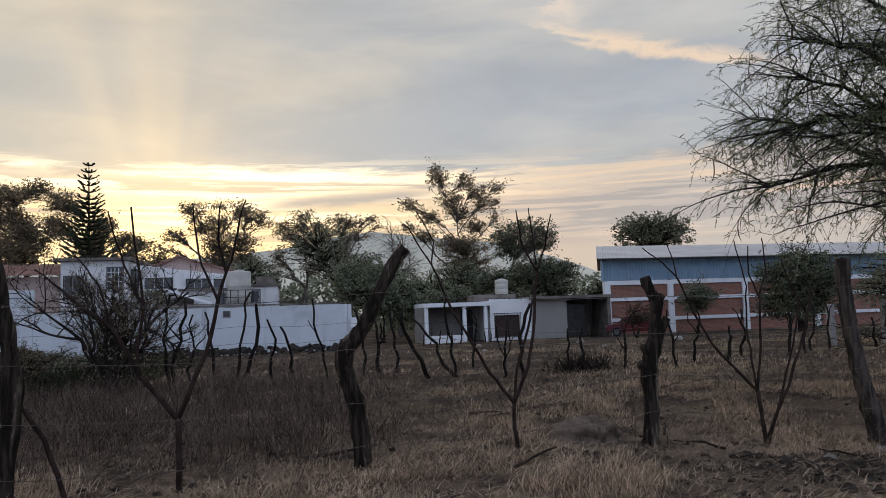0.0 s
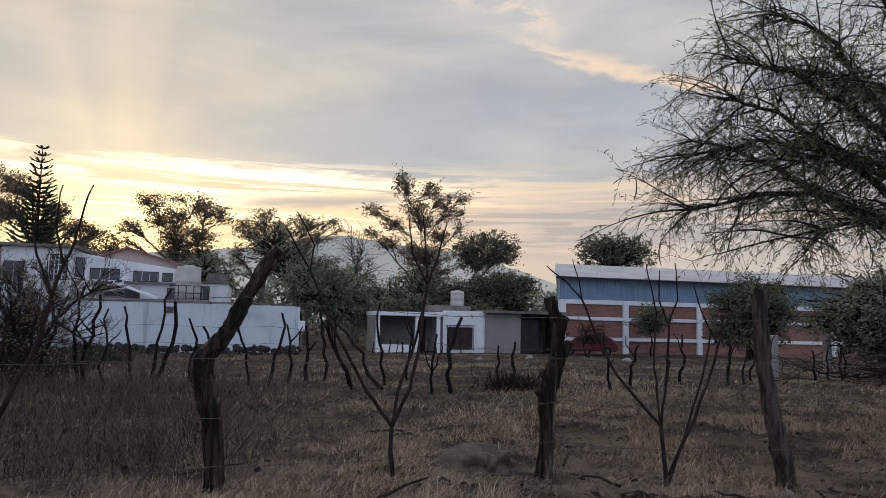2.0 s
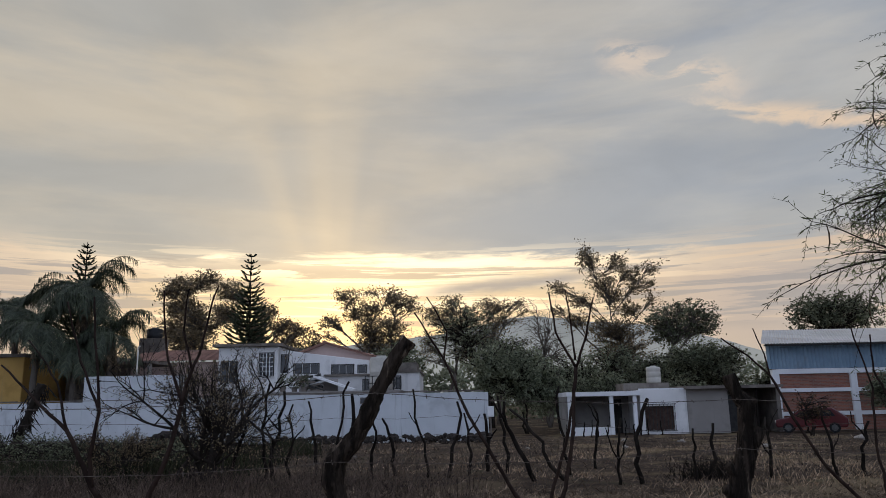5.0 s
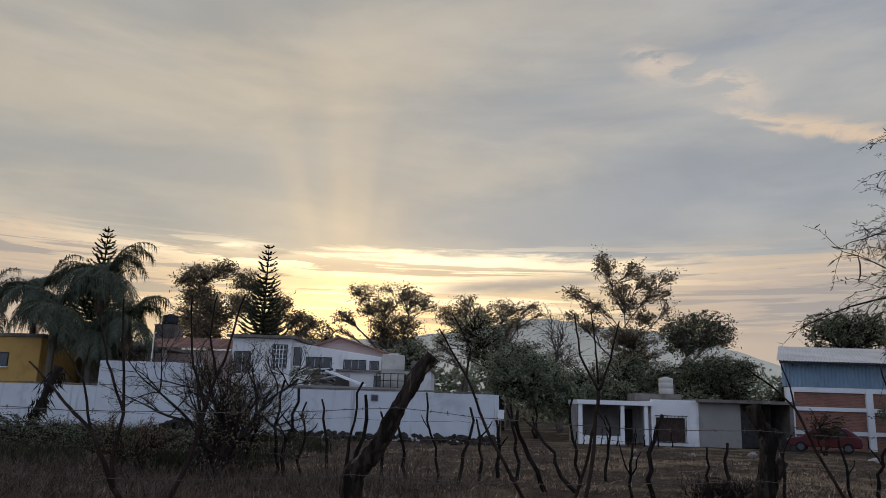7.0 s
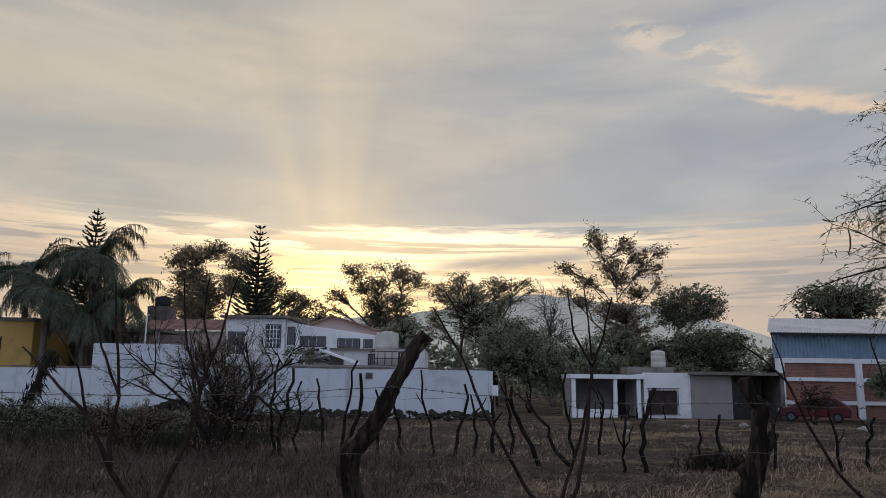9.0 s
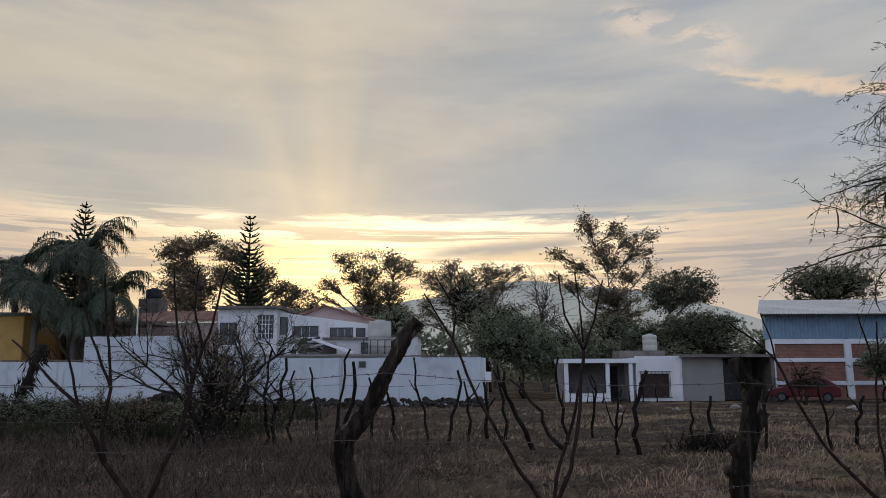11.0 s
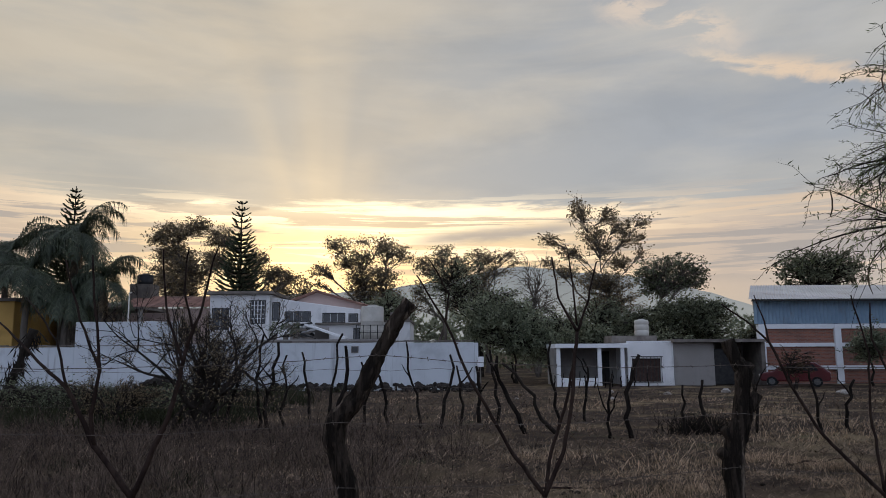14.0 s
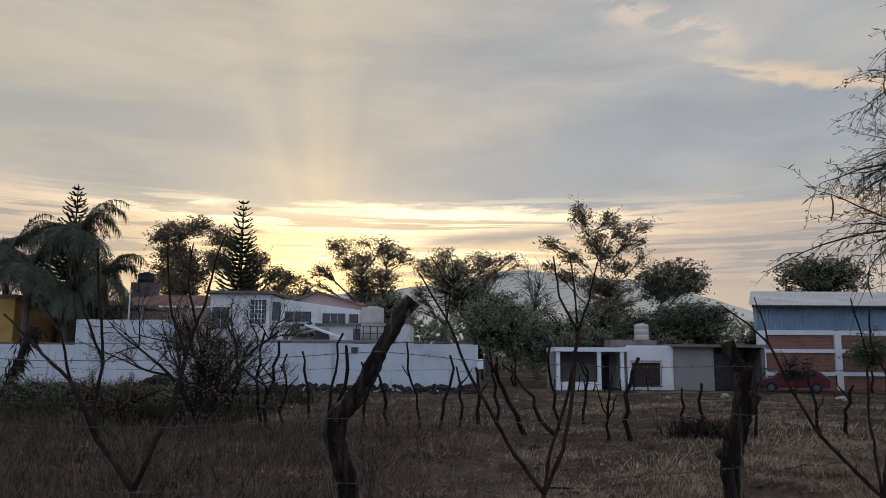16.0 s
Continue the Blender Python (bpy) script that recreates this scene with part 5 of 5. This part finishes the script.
    barbed_wire([(-10.2, 7.52, zl - 0.03), (-5.78, 8.22, zl), (-2.69, 8.78, zl), (xc, 9.53, zc), (2.658, 10.05, zm), (xr, 10.11, zr), (8.44, 10.52, zr), (12.6, 11.0, zr)], 0.045, k, "strands of the near fence")

# ---- saplings along the near fence ----


def sapling(base, branches, label, seed):
    """branches: each a polyline with its thickness at the start and end."""
    rng = random.Random(seed)
    foot = Vector(base)
    t = thing("sapling", foot, label, "sapling", "leafless saplings along the fence")
    for pts, r0, r1 in branches:
        r0, r1 = r0 * 1.05, r1 * 1.05
        line = []
        for a, b in zip(pts, pts[1:]):
            line += wander(a, b, 5, 0.05, rng)[:-1]
        line.append(Vector(pts[-1]))
        n = len(line)
        s = Shape().tube([p - foot for p in line], [r0 + (r1 - r0) * i / (n - 1) for i in range(n)], 8, 0.08, rng)
        for i in range(4, n - 1, 3):
            # buds and knots
            q = line[i] - foot
            d = Vector((rng.gauss(0, 1), rng.gauss(0, 1), rng.gauss(0.4, 0.5))).normalized()
            r = r0 + (r1 - r0) * i / (n - 1)
            s.tube([q, q + d * (r * 2.2)], [r * 0.7, r * 0.25], 5)
        part("branch", s, TWIG, t, smooth=True)


sapling((-1.647, 9.307, 0.37), [
    ([(-1.647, 9.307, 0.37), (-1.647, 9.307, 0.745), (-1.66, 9.307, 1.054)], 0.024, 0.021),
    ([(-1.66, 9.307, 1.054), (-1.929, 9.307, 1.389), (-2.13, 9.307, 1.764), (-2.371, 9.374, 1.939), (-2.706, 9.441, 2.22)], 0.021, 0.006),
    ([(-1.929, 9.307, 1.389), (-1.942, 9.267, 1.617), (-1.888, 9.24, 1.885), (-1.929, 9.24, 2.22), (-1.982, 9.24, 2.663)], 0.015, 0.006),
    ([(-1.888, 9.24, 1.885), (-2.023, 9.2, 2.22), (-2.13, 9.173, 2.623)], 0.010, 0.005),
    ([(-2.13, 9.307, 1.764), (-2.224, 9.307, 2.086), (-2.452, 9.307, 2.381)], 0.010, 0.004),
    ([(-1.66, 9.307, 1.054), (-1.446, 9.307, 1.563), (-1.339, 9.307, 2.033)], 0.019, 0.013),
    ([(-1.339, 9.307, 2.033), (-1.245, 9.307, 2.301), (-1.144, 9.307, 2.73)], 0.012, 0.005),
    ([(-1.365, 9.307, 1.952), (-1.486, 9.348, 2.22), (-1.553, 9.374, 2.717)], 0.011, 0.005),
    ([(-1.298, 9.307, 2.14), (-1.352, 9.254, 2.422), (-1.325, 9.24, 2.703)], 0.009, 0.004)], "leafless sapling forking into long thin arms", 1)
sapling((1.156, 9.777, 0.397), [
    ([(1.156, 9.777, 0.397), (1.142, 9.777, 0.611), (1.129, 9.777, 0.96)], 0.02, 0.017),
    ([(1.129, 9.777, 0.96), (0.874, 9.777, 1.309), (0.592, 9.777, 1.805), (0.418, 9.777, 2.22), (0.204, 9.777, 2.569)], 0.016, 0.005),
    ([(0.418, 9.777, 2.22), (0.445, 9.777, 2.422), (0.297, 9.777, 2.69)], 0.007, 0.004),
    ([(1.129, 9.777, 0.96), (1.276, 9.777, 1.282), (1.357, 9.777, 1.724), (1.397, 9.777, 2.14)], 0.016, 0.012),
    ([(1.129, 9.777, 0.96), (1.196, 9.844, 1.282), (1.303, 9.857, 1.577), (1.37, 9.83, 1.885)], 0.014, 0.009),
    ([(1.397, 9.777, 2.14), (1.263, 9.777, 2.395), (1.223, 9.777, 2.703)], 0.010, 0.005),
    ([(1.397, 9.777, 2.14), (1.491, 9.777, 2.381), (1.558, 9.777, 2.663)], 0.010, 0.005),
    ([(1.397, 9.777, 2.194), (1.384, 9.817, 2.489), (1.357, 9.817, 2.73)], 0.008, 0.004)], "leafless sapling with three upright arms", 2)
sapling((3.771, 9.991, 0.289), [
    ([(3.771, 9.991, 0.289), (3.744, 9.991, 0.611), (3.717, 9.991, 0.906)], 0.022, 0.018),
    ([(3.717, 9.991, 0.906), (3.476, 9.991, 1.148), (3.261, 9.991, 1.376), (3.046, 9.991, 1.751), (2.912, 9.991, 2.059)], 0.015, 0.009),
    ([(2.912, 9.991, 2.059), (2.751, 9.991, 2.22), (2.564, 9.991, 2.354)], 0.008, 0.005),
    ([(2.912, 9.991, 2.059), (2.886, 9.991, 2.22), (2.818, 9.991, 2.422)], 0.007, 0.004),
    ([(3.717, 9.991, 0.906), (3.784, 9.991, 1.349), (3.811, 9.991, 1.872)], 0.013, 0.010),
    ([(3.704, 9.991, 0.933), (3.69, 10.058, 1.416), (3.717, 10.058, 1.952), (3.61, 10.058, 2.422)], 0.012, 0.005),
    ([(3.811, 9.991, 1.872), (3.905, 9.991, 2.086), (3.878, 9.991, 2.435)], 0.010, 0.005),
    ([(3.811, 9.991, 1.818), (3.704, 9.991, 2.086), (3.69, 9.951, 2.354)], 0.009, 0.005),
    ([(3.771, 9.991, 0.397), (3.985, 9.938, 0.879), (4.173, 9.938, 1.282), (4.334, 9.938, 1.738), (4.361, 9.938, 1.952)], 0.016, 0.009),
    ([(3.784, 9.991, 0.37), (4.039, 10.072, 0.853), (4.213, 10.072, 1.349), (4.32, 10.072, 1.818)], 0.014, 0.007),
    ([(4.32, 9.991, 1.684), (4.173, 9.991, 1.952), (4.079, 9.991, 2.22)], 0.009, 0.005),
    ([(4.334, 9.991, 1.738), (4.441, 9.991, 1.885), (4.548, 9.991, 2.046)], 0.008, 0.004)], "leafless many-stemmed sapling with reddish bark", 3)
sapling((-2.291, 8.999, 0.37), [
    ([(-2.291, 8.999, 0.37), (-2.492, 8.999, 1.013), (-2.827, 8.999, 1.483)], 0.02, 0.014),
    ([(-2.827, 8.999, 1.483), (-3.028, 8.999, 1.885), (-3.256, 8.999, 2.22)], 0.013, 0.005),
    ([(-2.827, 8.999, 1.483), (-2.854, 8.999, 1.885), (-2.988, 8.999, 2.287)], 0.010, 0.004)], "thin leafless sapling with a bent stem", 4)

# ---- rear fences ----
REAR = [(-4.07, 19.2, 0.55, 1.71), (-3.36, 19.3, 0.12, 1.89), (-3.22, 19.4, 0.26, 1.75), (-2.93, 19.6, 0.08, 1.49), (-2.49, 20.5, -0.21, 1.59), (-2.02, 19.3, 0.37, 1.91),
        (-1.75, 18.8, 0.23, 1.67), (-1.22, 20.0, -0.12, 1.34), (-0.75, 20.2, -0.31, 1.16), (-0.11, 19.6, -0.26, 1.76), (0.33, 19.4, 0.20, 1.48)]
REAR += [(0.73, 20.0, -0.06, 1.25), (1.19, 21.0, -0.06, 1.24), (2.59, 18.2, -1.09, 1.29), (1.99, 18.4, -0.58, 1.44), (3.26, 17.4, 0.13, 1.11), (3.68, 17.4, 0.18, 1.43),
         (4.52, 17.2, 0.02, 0.92), (4.96, 17.8, 0.11, 0.99), (2.75, 19.5, -0.13, 1.74), (3.55, 21.0, -0.02, 1.40), (1.57, 20.5, -0.16, 1.59)]


def thin_post(x, y, dx, hgt, seed):
    rng = random.Random(seed)
    base = Vector(low(x, y))
    p = thing("thin_fence_post", base, "thin crooked dark branch post", "fence post", "posts of the rear fences")
    r = rng.uniform(0.026, 0.044)
    pts = wander((0, 0, -0.12), (dx, rng.uniform(-0.1, 0.1), hgt), 7, 0.2, rng)
    s = Shape().tube(pts, [r * (1.15 - 0.5 * i / 7) for i in range(8)], 8, 0.14, rng)
    part("stake", s, THIN, p, smooth=True)
    for k in range(rng.choice((0, 1, 1, 2)) if hgt > 1 else 0):
        i = rng.randrange(3, 6)
        d = Vector((rng.choice((-1, 1)) * rng.uniform(0.3, 0.8), rng.uniform(-0.3, 0.3), 1)).normalized() * rng.uniform(0.25, 0.6)
        part("side_branch", Shape().tube(wander(pts[i], pts[i] + d, 3, 0.15, rng), [r * 0.6, r * 0.5, r * 0.4, r * 0.3], 6, 0.1, rng), THIN, p, smooth=True)


for k, row in enumerate(REAR):
    thin_post(*row, 40 + k)
rng = random.Random(3)
for k in range(13):
    # row along the east side of the field
    x = 6.4 + k * 0.95 + rng.uniform(-0.25, 0.25)
    thin_post(x, 18.3 + 0.36 * k + rng.uniform(-0.5, 0.5), rng.uniform(-0.2, 0.2), rng.uniform(0.7, 1.35), 90 + k)
for k in range(12):
    # low pickets before the shed
    thin_post(5.9 + k * 0.42 + rng.uniform(-0.1, 0.1), 41.6 + rng.uniform(-0.3, 0.3), rng.uniform(-0.08, 0.08), rng.uniform(0.55, 0.85), 120 + k)


def strung(x, y, z):
    return Vector(low(x, y)) + Vector((0, 0, z))


for z in (0.5, 0.85, 1.2):
    barbed_wire([strung(-14, 19.6, z), strung(-8, 19.4, z), strung(-3.9, 19.2, z), strung(-1.9, 19.3, z), strung(0.3, 19.4, z), strung(2.4, 18.4, z * 0.95),
                 strung(3.3, 17.4, z * 0.8), strung(5.0, 17.8, z * 0.7), strung(7.5, 18.5, z * 0.8), strung(17, 22, z * 0.8)], 0.04, 7, "strands of the rear fence", 0)
for x, y, hgt in ((17.2, 23.0, 1.35), (15.6, 23.4, 1.25)):
    p = thing("concrete_post", low(x, y), "stubby grey concrete fence post", "fence post")
    bevelled(part("shaft", Shape().box(-0.1, -0.1, -0.1, 0.1, 0.1, hgt), CONCRETE, p), 0.03)

# leaning dead palm trunk by the low wall
stump = thing("dead_trunk", low(-14.9, 30.0), "leaning dead palm trunk with a ragged dry skirt", "tree trunk")
srng = random.Random(4)
part("trunk", Shape().tube(wander((0, 0, -0.1), (0.95, 0.1, 2.5), 6, 0.06, srng), [0.13, 0.12, 0.11, 0.11, 0.12, 0.13, 0.15], 10, 0.12, srng), BARK, stump, smooth=True)
skirt = Shape()
for k in range(160):
    q = Vector((0.95, 0.1, 2.5)) * srng.uniform(0.35, 1.0)
    d = Vector((srng.gauss(0, 0.5), srng.gauss(0, 0.5), -1)).normalized()
    skirt.leaf(q + Vector((srng.gauss(0, 0.12), srng.gauss(0, 0.12), 0)), d, d.orthogonal().normalized(), srng.uniform(0.3, 0.7), 0.05)
part("skirt", skirt, BARK, stump)

# ---- stones and debris ----
boulder = thing("boulder", (2.05, 10.5, 0.44), "rounded brown boulder sunk in dry grass", "rock")
part("stone", rounded((0, 0, 0.02), 0.38, (1.0, 0.8, 0.58), 4, 5, 0.5, 1.9), ROCK, boulder, smooth=True)
shapes = [rounded((0, 0, 0), 1.0, (1.0, 0.8, 0.7), k, 2, 0.5, 1.4).mesh("stone", RUBBLE) for k in range(6)]
heap = thing("rubble_heap", (0, 0, 0), "dark line of rubble stones along the wall's foot", "rubble")
for k in range(230):
    x = rng.uniform(-7.5, 2.2)
    y = 38.6 - abs(rng.gauss(0, 0.7))
    r = rng.uniform(0.06, 0.19)
    o = new("stone", shapes[k % 6])
    o.parent = heap
    o.matrix_basis = pose(x, y, gz(x, y) + 0.25 * max(0, 1 - (38.6 - y)) + r * 0.3, rng.uniform(0, 360), 0, rng.uniform(0, 360)) @ Matrix.Scale(r, 4)
heap = thing("rubble_heap", (0, 0, 0), "heap of dark stones by the thorn bush", "rubble")
for k in range(60):
    x, y = rng.gauss(-12.2, 0.9), rng.gauss(37.5, 0.5)
    r = rng.uniform(0.1, 0.3)
    o = new("stone", shapes[k % 6])
    o.parent = heap
    o.matrix_basis = pose(x, y, gz(x, y) + 0.5 * math.exp(-((x + 12.2) ** 2)), rng.uniform(0, 360), 0, rng.uniform(0, 360)) @ Matrix.Scale(r, 4)
pale = [rounded((0, 0, 0), 1.0, (1.0, 0.8, 0.5), 20 + k, 2, 0.5, 1.4).mesh("pebble", PALESTONE) for k in range(4)]
for x, y, r in ((3.7, 9.5, 0.045), (4.0, 9.4, 0.055), (3.6, 9.3, 0.04), (6.1, 9.2, 0.14), (5.0, 9.9, 0.09), (15.7, 33, 0.22), (6.2, 30, 0.12), (3.0, 31, 0.1), (-2.6, 27, 0.12), (-6.0, 21, 0.12), (9, 33, 0.16), (12, 35, 0.2), (7.5, 36, 0.14), (10.5, 29, 0.14)):
    o = tagged(new("stone", pale[int(x * 7) % 4]), "pale loose stone lying on the field", "stone", "loose stones on the field")
    o.matrix_basis = pose(x, y, gz(x, y) + r * 0.2, 0, 0, x * 77) @ Matrix.Scale(r, 4)
for k, (x, y, l, a) in enumerate(((0.9, 9.1, 0.45, 20), (5.9, 9.6, 0.6, 150), (5.0, 9.2, 0.5, 75), (-0.6, 10.2, 0.6, 10), (3.2, 9.8, 0.55, 120), (1.4, 12.7, 1.0, 5), (4.8, 14.0, 1.0, 15), (7.2, 9.8, 0.8, 40), (3.0, 10.6, 0.5, 60), (4.3, 9.3, 0.45, 170))):
    o = thing("fallen_branch", low(x, y), "dry fallen stick lying in the grass", "stick", "sticks on the ground")
    d = Vector((math.cos(radians(a)) * l, math.sin(radians(a)) * l, rng.uniform(0.02, 0.15)))
    part("stick", Shape().tube(wander((0, 0, 0.03), d, 5, 0.12, rng), [0.014, 0.013, 0.012, 0.010, 0.008, 0.005], 6, 0.1, rng), TWIG, o)
for k in range(5):
    x, y = rng.uniform(14, 19.5), rng.uniform(18.5, 20.5)
    b = thing("brush_pile", low(x, y), "tangle of grey cut brush on the ground", "brush", "piles of cut brush")
    s = Shape()
    for j in range(42):
        a = Vector((rng.gauss(0, 0.9), rng.gauss(0, 0.5), rng.uniform(0, 0.4)))
        e = a + Vector((rng.gauss(0, 0.9), rng.gauss(0, 0.5), rng.uniform(0.0, 0.6)))
        s.tube(wander(a, e, 3, 0.2, rng), [0.012, 0.010, 0.007, 0.004], 4, caps=False)
    tagged(part("tangle", s, THIN, b), kind="stuff")
b = thing("brush_pile", low(5.05, 17.9), "low dark bush of dead stems", "brush")
s = Shape()
for j in range(320):
    q = Vector((rng.gauss(0, 0.28), rng.gauss(0, 0.2), 0))
    d = q + Vector((rng.gauss(0, 0.16), rng.gauss(0, 0.16), rng.uniform(0.1, 0.42)))
    s.tube(wander(q, d, 3, 0.25, rng), [0.007, 0.006, 0.005, 0.003], 3, caps=False)
tagged(part("tangle", s, THIN, b), kind="stuff")

# ---- grass, stalks and weeds ----


def blades(name, label, mat, n, area, tall, wide, lean, seed, clump=0.0, keep=None, flat=False):
    rng = np.random.default_rng(seed)
    x0, x1, y0, y1 = area
    verts, faces = [], []
    made = 0
    while made < n:
        x, y = rng.uniform(x0, x1), y0 + (y1 - y0) * rng.uniform() ** 1.35
        if keep is not None and not keep(x, y, rng.uniform()):
            made += 0.25
            continue
        k = 1 if not clump else int(rng.integers(4, 12))
        for _ in range(k):
            bx, by = x + rng.normal(0, clump or 0.001), y + rng.normal(0, clump or 0.001)
            z = gz(bx, by) - 0.01
            hgt = tall * rng.uniform(0.35, 1.15)
            a = rng.uniform(0, 6.283)
            l = hgt * lean * rng.uniform(0.2, 1.2)
            dx, dy = math.cos(a) * l, math.sin(a) * l
            sx, sy = -math.sin(a + 0.6) * wide / 2, math.cos(a + 0.6) * wide / 2
            up = hgt * (rng.uniform(0.03, 0.3) if flat else rng.uniform(0.2, 1.0))
            i = len(verts)
            lift = rng.uniform(0.01, 0.05) if flat else 0
            verts += [(bx - sx, by - sy, z + lift), (bx + sx, by + sy, z + lift), (bx + dx * 0.4 + sx * 0.7, by + dy * 0.4 + sy * 0.7, z + lift + up * 0.6),
                      (bx + dx * 0.4 - sx * 0.7, by + dy * 0.4 - sy * 0.7, z + lift + up * 0.6), (bx + dx, by + dy, z + lift + up)]
            faces += [(i, i + 1, i + 2, i + 3), (i + 3, i + 2, i + 4)]
            made += 1
    me = bpy.data.meshes.new(name)
    me.from_pydata(verts, [], faces)
    me.materials.append(mat)
    return tagged(new(name, me), label, "grass", kind="stuff")


def patch(x, y, lo, hi, seed, size=0.55):
    v = noise.noise((x * size, y * size, seed)) + 0.5 * noise.noise((x * size * 2.7, y * size * 2.7, seed))
    return (v - lo) / (hi - lo)


def clear_spot(x, y):
    return not (1.6 < x < 2.55 and 9.95 < y < 10.9)


blades("dry_grass", "pale dry grass in ragged tufts", STRAW, 64000, (-8, 11, 7.5, 14), 0.105, 0.0058, 1.6, 1, 0.04, lambda x, y, r: clear_spot(x, y) and r < patch(x, y, -0.05, 0.45, 1, 0.7) * (0.3 if (x < 0.8 and y > 10.2) else 0.04 if (x > 1.5 and y < 9.6) else 1.0))
blades("straw_tufts", "low mounds of bleached dry grass", STRAW, 40000, (-7, 11, 7.8, 15), 0.17, 0.0058, 1.0, 8, 0.06, lambda x, y, r: clear_spot(x, y) and (x > 0.3 or y < 10.2) and not (x > 2.2 and y < 9.5) and patch(x, y, 0.25, 0.5, 17, 0.9) > r)
blades("flattened_grass", "flattened dry stalks covering the soil", LITTER, 110000, (-8, 12, 7.4, 17), 0.19, 0.0075, 1.0, 2, 0.0, lambda x, y, r: clear_spot(x, y), True)
blades("far_dry_grass", "pale dry grass on the far field", STRAW, 26000, (-14, 22, 14, 34), 0.15, 0.012, 1.1, 3, 0.1, lambda x, y, r: r < patch(x, y, 0.05, 0.5, 2, 0.3) + 0.4 * (x > 6 and y < 18) - 0.5 * (x < 0))
blades("far_litter", "dark flattened litter on the far field", LITTER, 26000, (-16, 24, 15, 38), 0.4, 0.018, 1.0, 4, 0.0, None, True)
blades("green_weeds", "low green weeds by the wall", GREENWEED, 26000, (-17, -4, 19, 37), 0.55, 0.03, 0.8, 5, 0.14, lambda x, y, r: r < patch(x, y, -0.1, 0.4, 3, 0.3))
blades("green_weeds", "sparse green weeds among dry stalks", GREENWEED, 3000, (-5, 4, 11, 15), 0.14, 0.012, 0.9, 6, 0.07, lambda x, y, r: r < patch(x, y, 0.25, 0.6, 4))
# clods of dark soil along the verge
c = Shape()
crng = random.Random(12)
for k in range(1500):
    x, y = crng.uniform(-6, 11), 7.6 + 6.5 * crng.random() ** 2.0
    if k >= 900:
        # turned soil under the mesquite side of the verge
        x, y = crng.uniform(1.5, 10), crng.uniform(7.8, 9.7)
    r = crng.uniform(0.012, 0.05) * (1.3 if x > 3 and y < 9.6 else 0.8)
    lump = rounded((x, y, gz(x, y) + r * 0.2), r, (1.1, 0.9, 0.7), k % 17, 1, 0.7, 1.7)
    n0 = len(c.v)
    c.v += lump.v
    c.f += [tuple(i + n0 for i in f) for f in lump.f]
tagged(part("clods", c, SOIL), "crumbled clods of dark soil", "soil", kind="stuff")


def weeds(name, label, n, area, tall, thick, seed, keep):
    """Dead branching stalks."""
    rng = np.random.default_rng(seed)
    verts, faces = [], []

    def sliver(p, q, w):
        i = len(verts)
        a = rng.uniform(0, 6.28)
        sx, sy = (math.cos(a) * w, math.sin(a) * w)
        verts.extend([(p[0] - sx, p[1] - sy, p[2]), (p[0] + sx, p[1] + sy, p[2]), (q[0] + sx * 0.5, q[1] + sy * 0.5, q[2]), (q[0] - sx * 0.5, q[1] - sy * 0.5, q[2])])
        faces.append((i, i + 1, i + 2, i + 3))

    made = 0
    while made < n:
        x, y = rng.uniform(area[0], area[1]), area[2] + (area[3] - area[2]) * rng.uniform() ** 1.2
        made += 0.3
        if not rng.uniform() < keep(x, y):
            continue
        made += 0.7
        z = gz(x, y) - 0.02
        hgt = tall * rng.uniform(0.3, 1.15) * (0.75 + 0.7 * max(-0.5, min(0.6, noise.noise((x * 1.1, y * 1.1, 5)))))
        top = (x + rng.normal(0, 0.38) * hgt, y + rng.normal(0, 0.38) * hgt, z + hgt)
        mid = ((x + top[0]) / 2 + rng.normal(0, 0.03), (y + top[1]) / 2, z + hgt * 0.5)
        sliver((x, y, z), mid, thick)
        sliver(mid, top, thick * 0.8)
        for k in range(int(rng.integers(4, 9))):
            f = rng.uniform(0.25, 1.0)
            p = tuple(a + (b - a) * f for a, b in zip((x, y, z), top))
            l = hgt * rng.uniform(0.12, 0.35)
            a = rng.uniform(0, 6.28)
            sliver(p, (p[0] + math.cos(a) * l * 0.7, p[1] + math.sin(a) * l * 0.7, p[2] + l * rng.uniform(0.2, 0.9)), thick * 0.6)
    me = bpy.data.meshes.new(name)
    me.from_pydata(verts, [], faces)
    me.materials.append(WEED)
    return tagged(new(name, me), label, "weeds", kind="stuff")


weeds("dead_weeds", "dense thicket of dark dead weed stalks", 22000, (-11, 3, 10.0, 19), 0.46, 0.0040, 1, lambda x, y: max(0.03, 1.0 - max(0, (x + 1.2) / 2.4)) * max(0.3, patch(x, y, -0.35, 0.25, 21, 0.8)))
weeds("dead_weeds", "thin scattered dead weed stalks", 2400, (-4, 13, 9.2, 18), 0.36, 0.004, 2, lambda x, y: 0.1 + 0.5 * patch(x, y, 0.1, 0.5, 9))
weeds("far_dead_weeds", "brown dead weeds over the far field", 6500, (-16, 22, 17, 36), 0.5, 0.007, 3, lambda x, y: (0.9 if x < -0.5 else 0.2) * max(0.15, patch(x, y, -0.2, 0.3, 11, 0.4)))
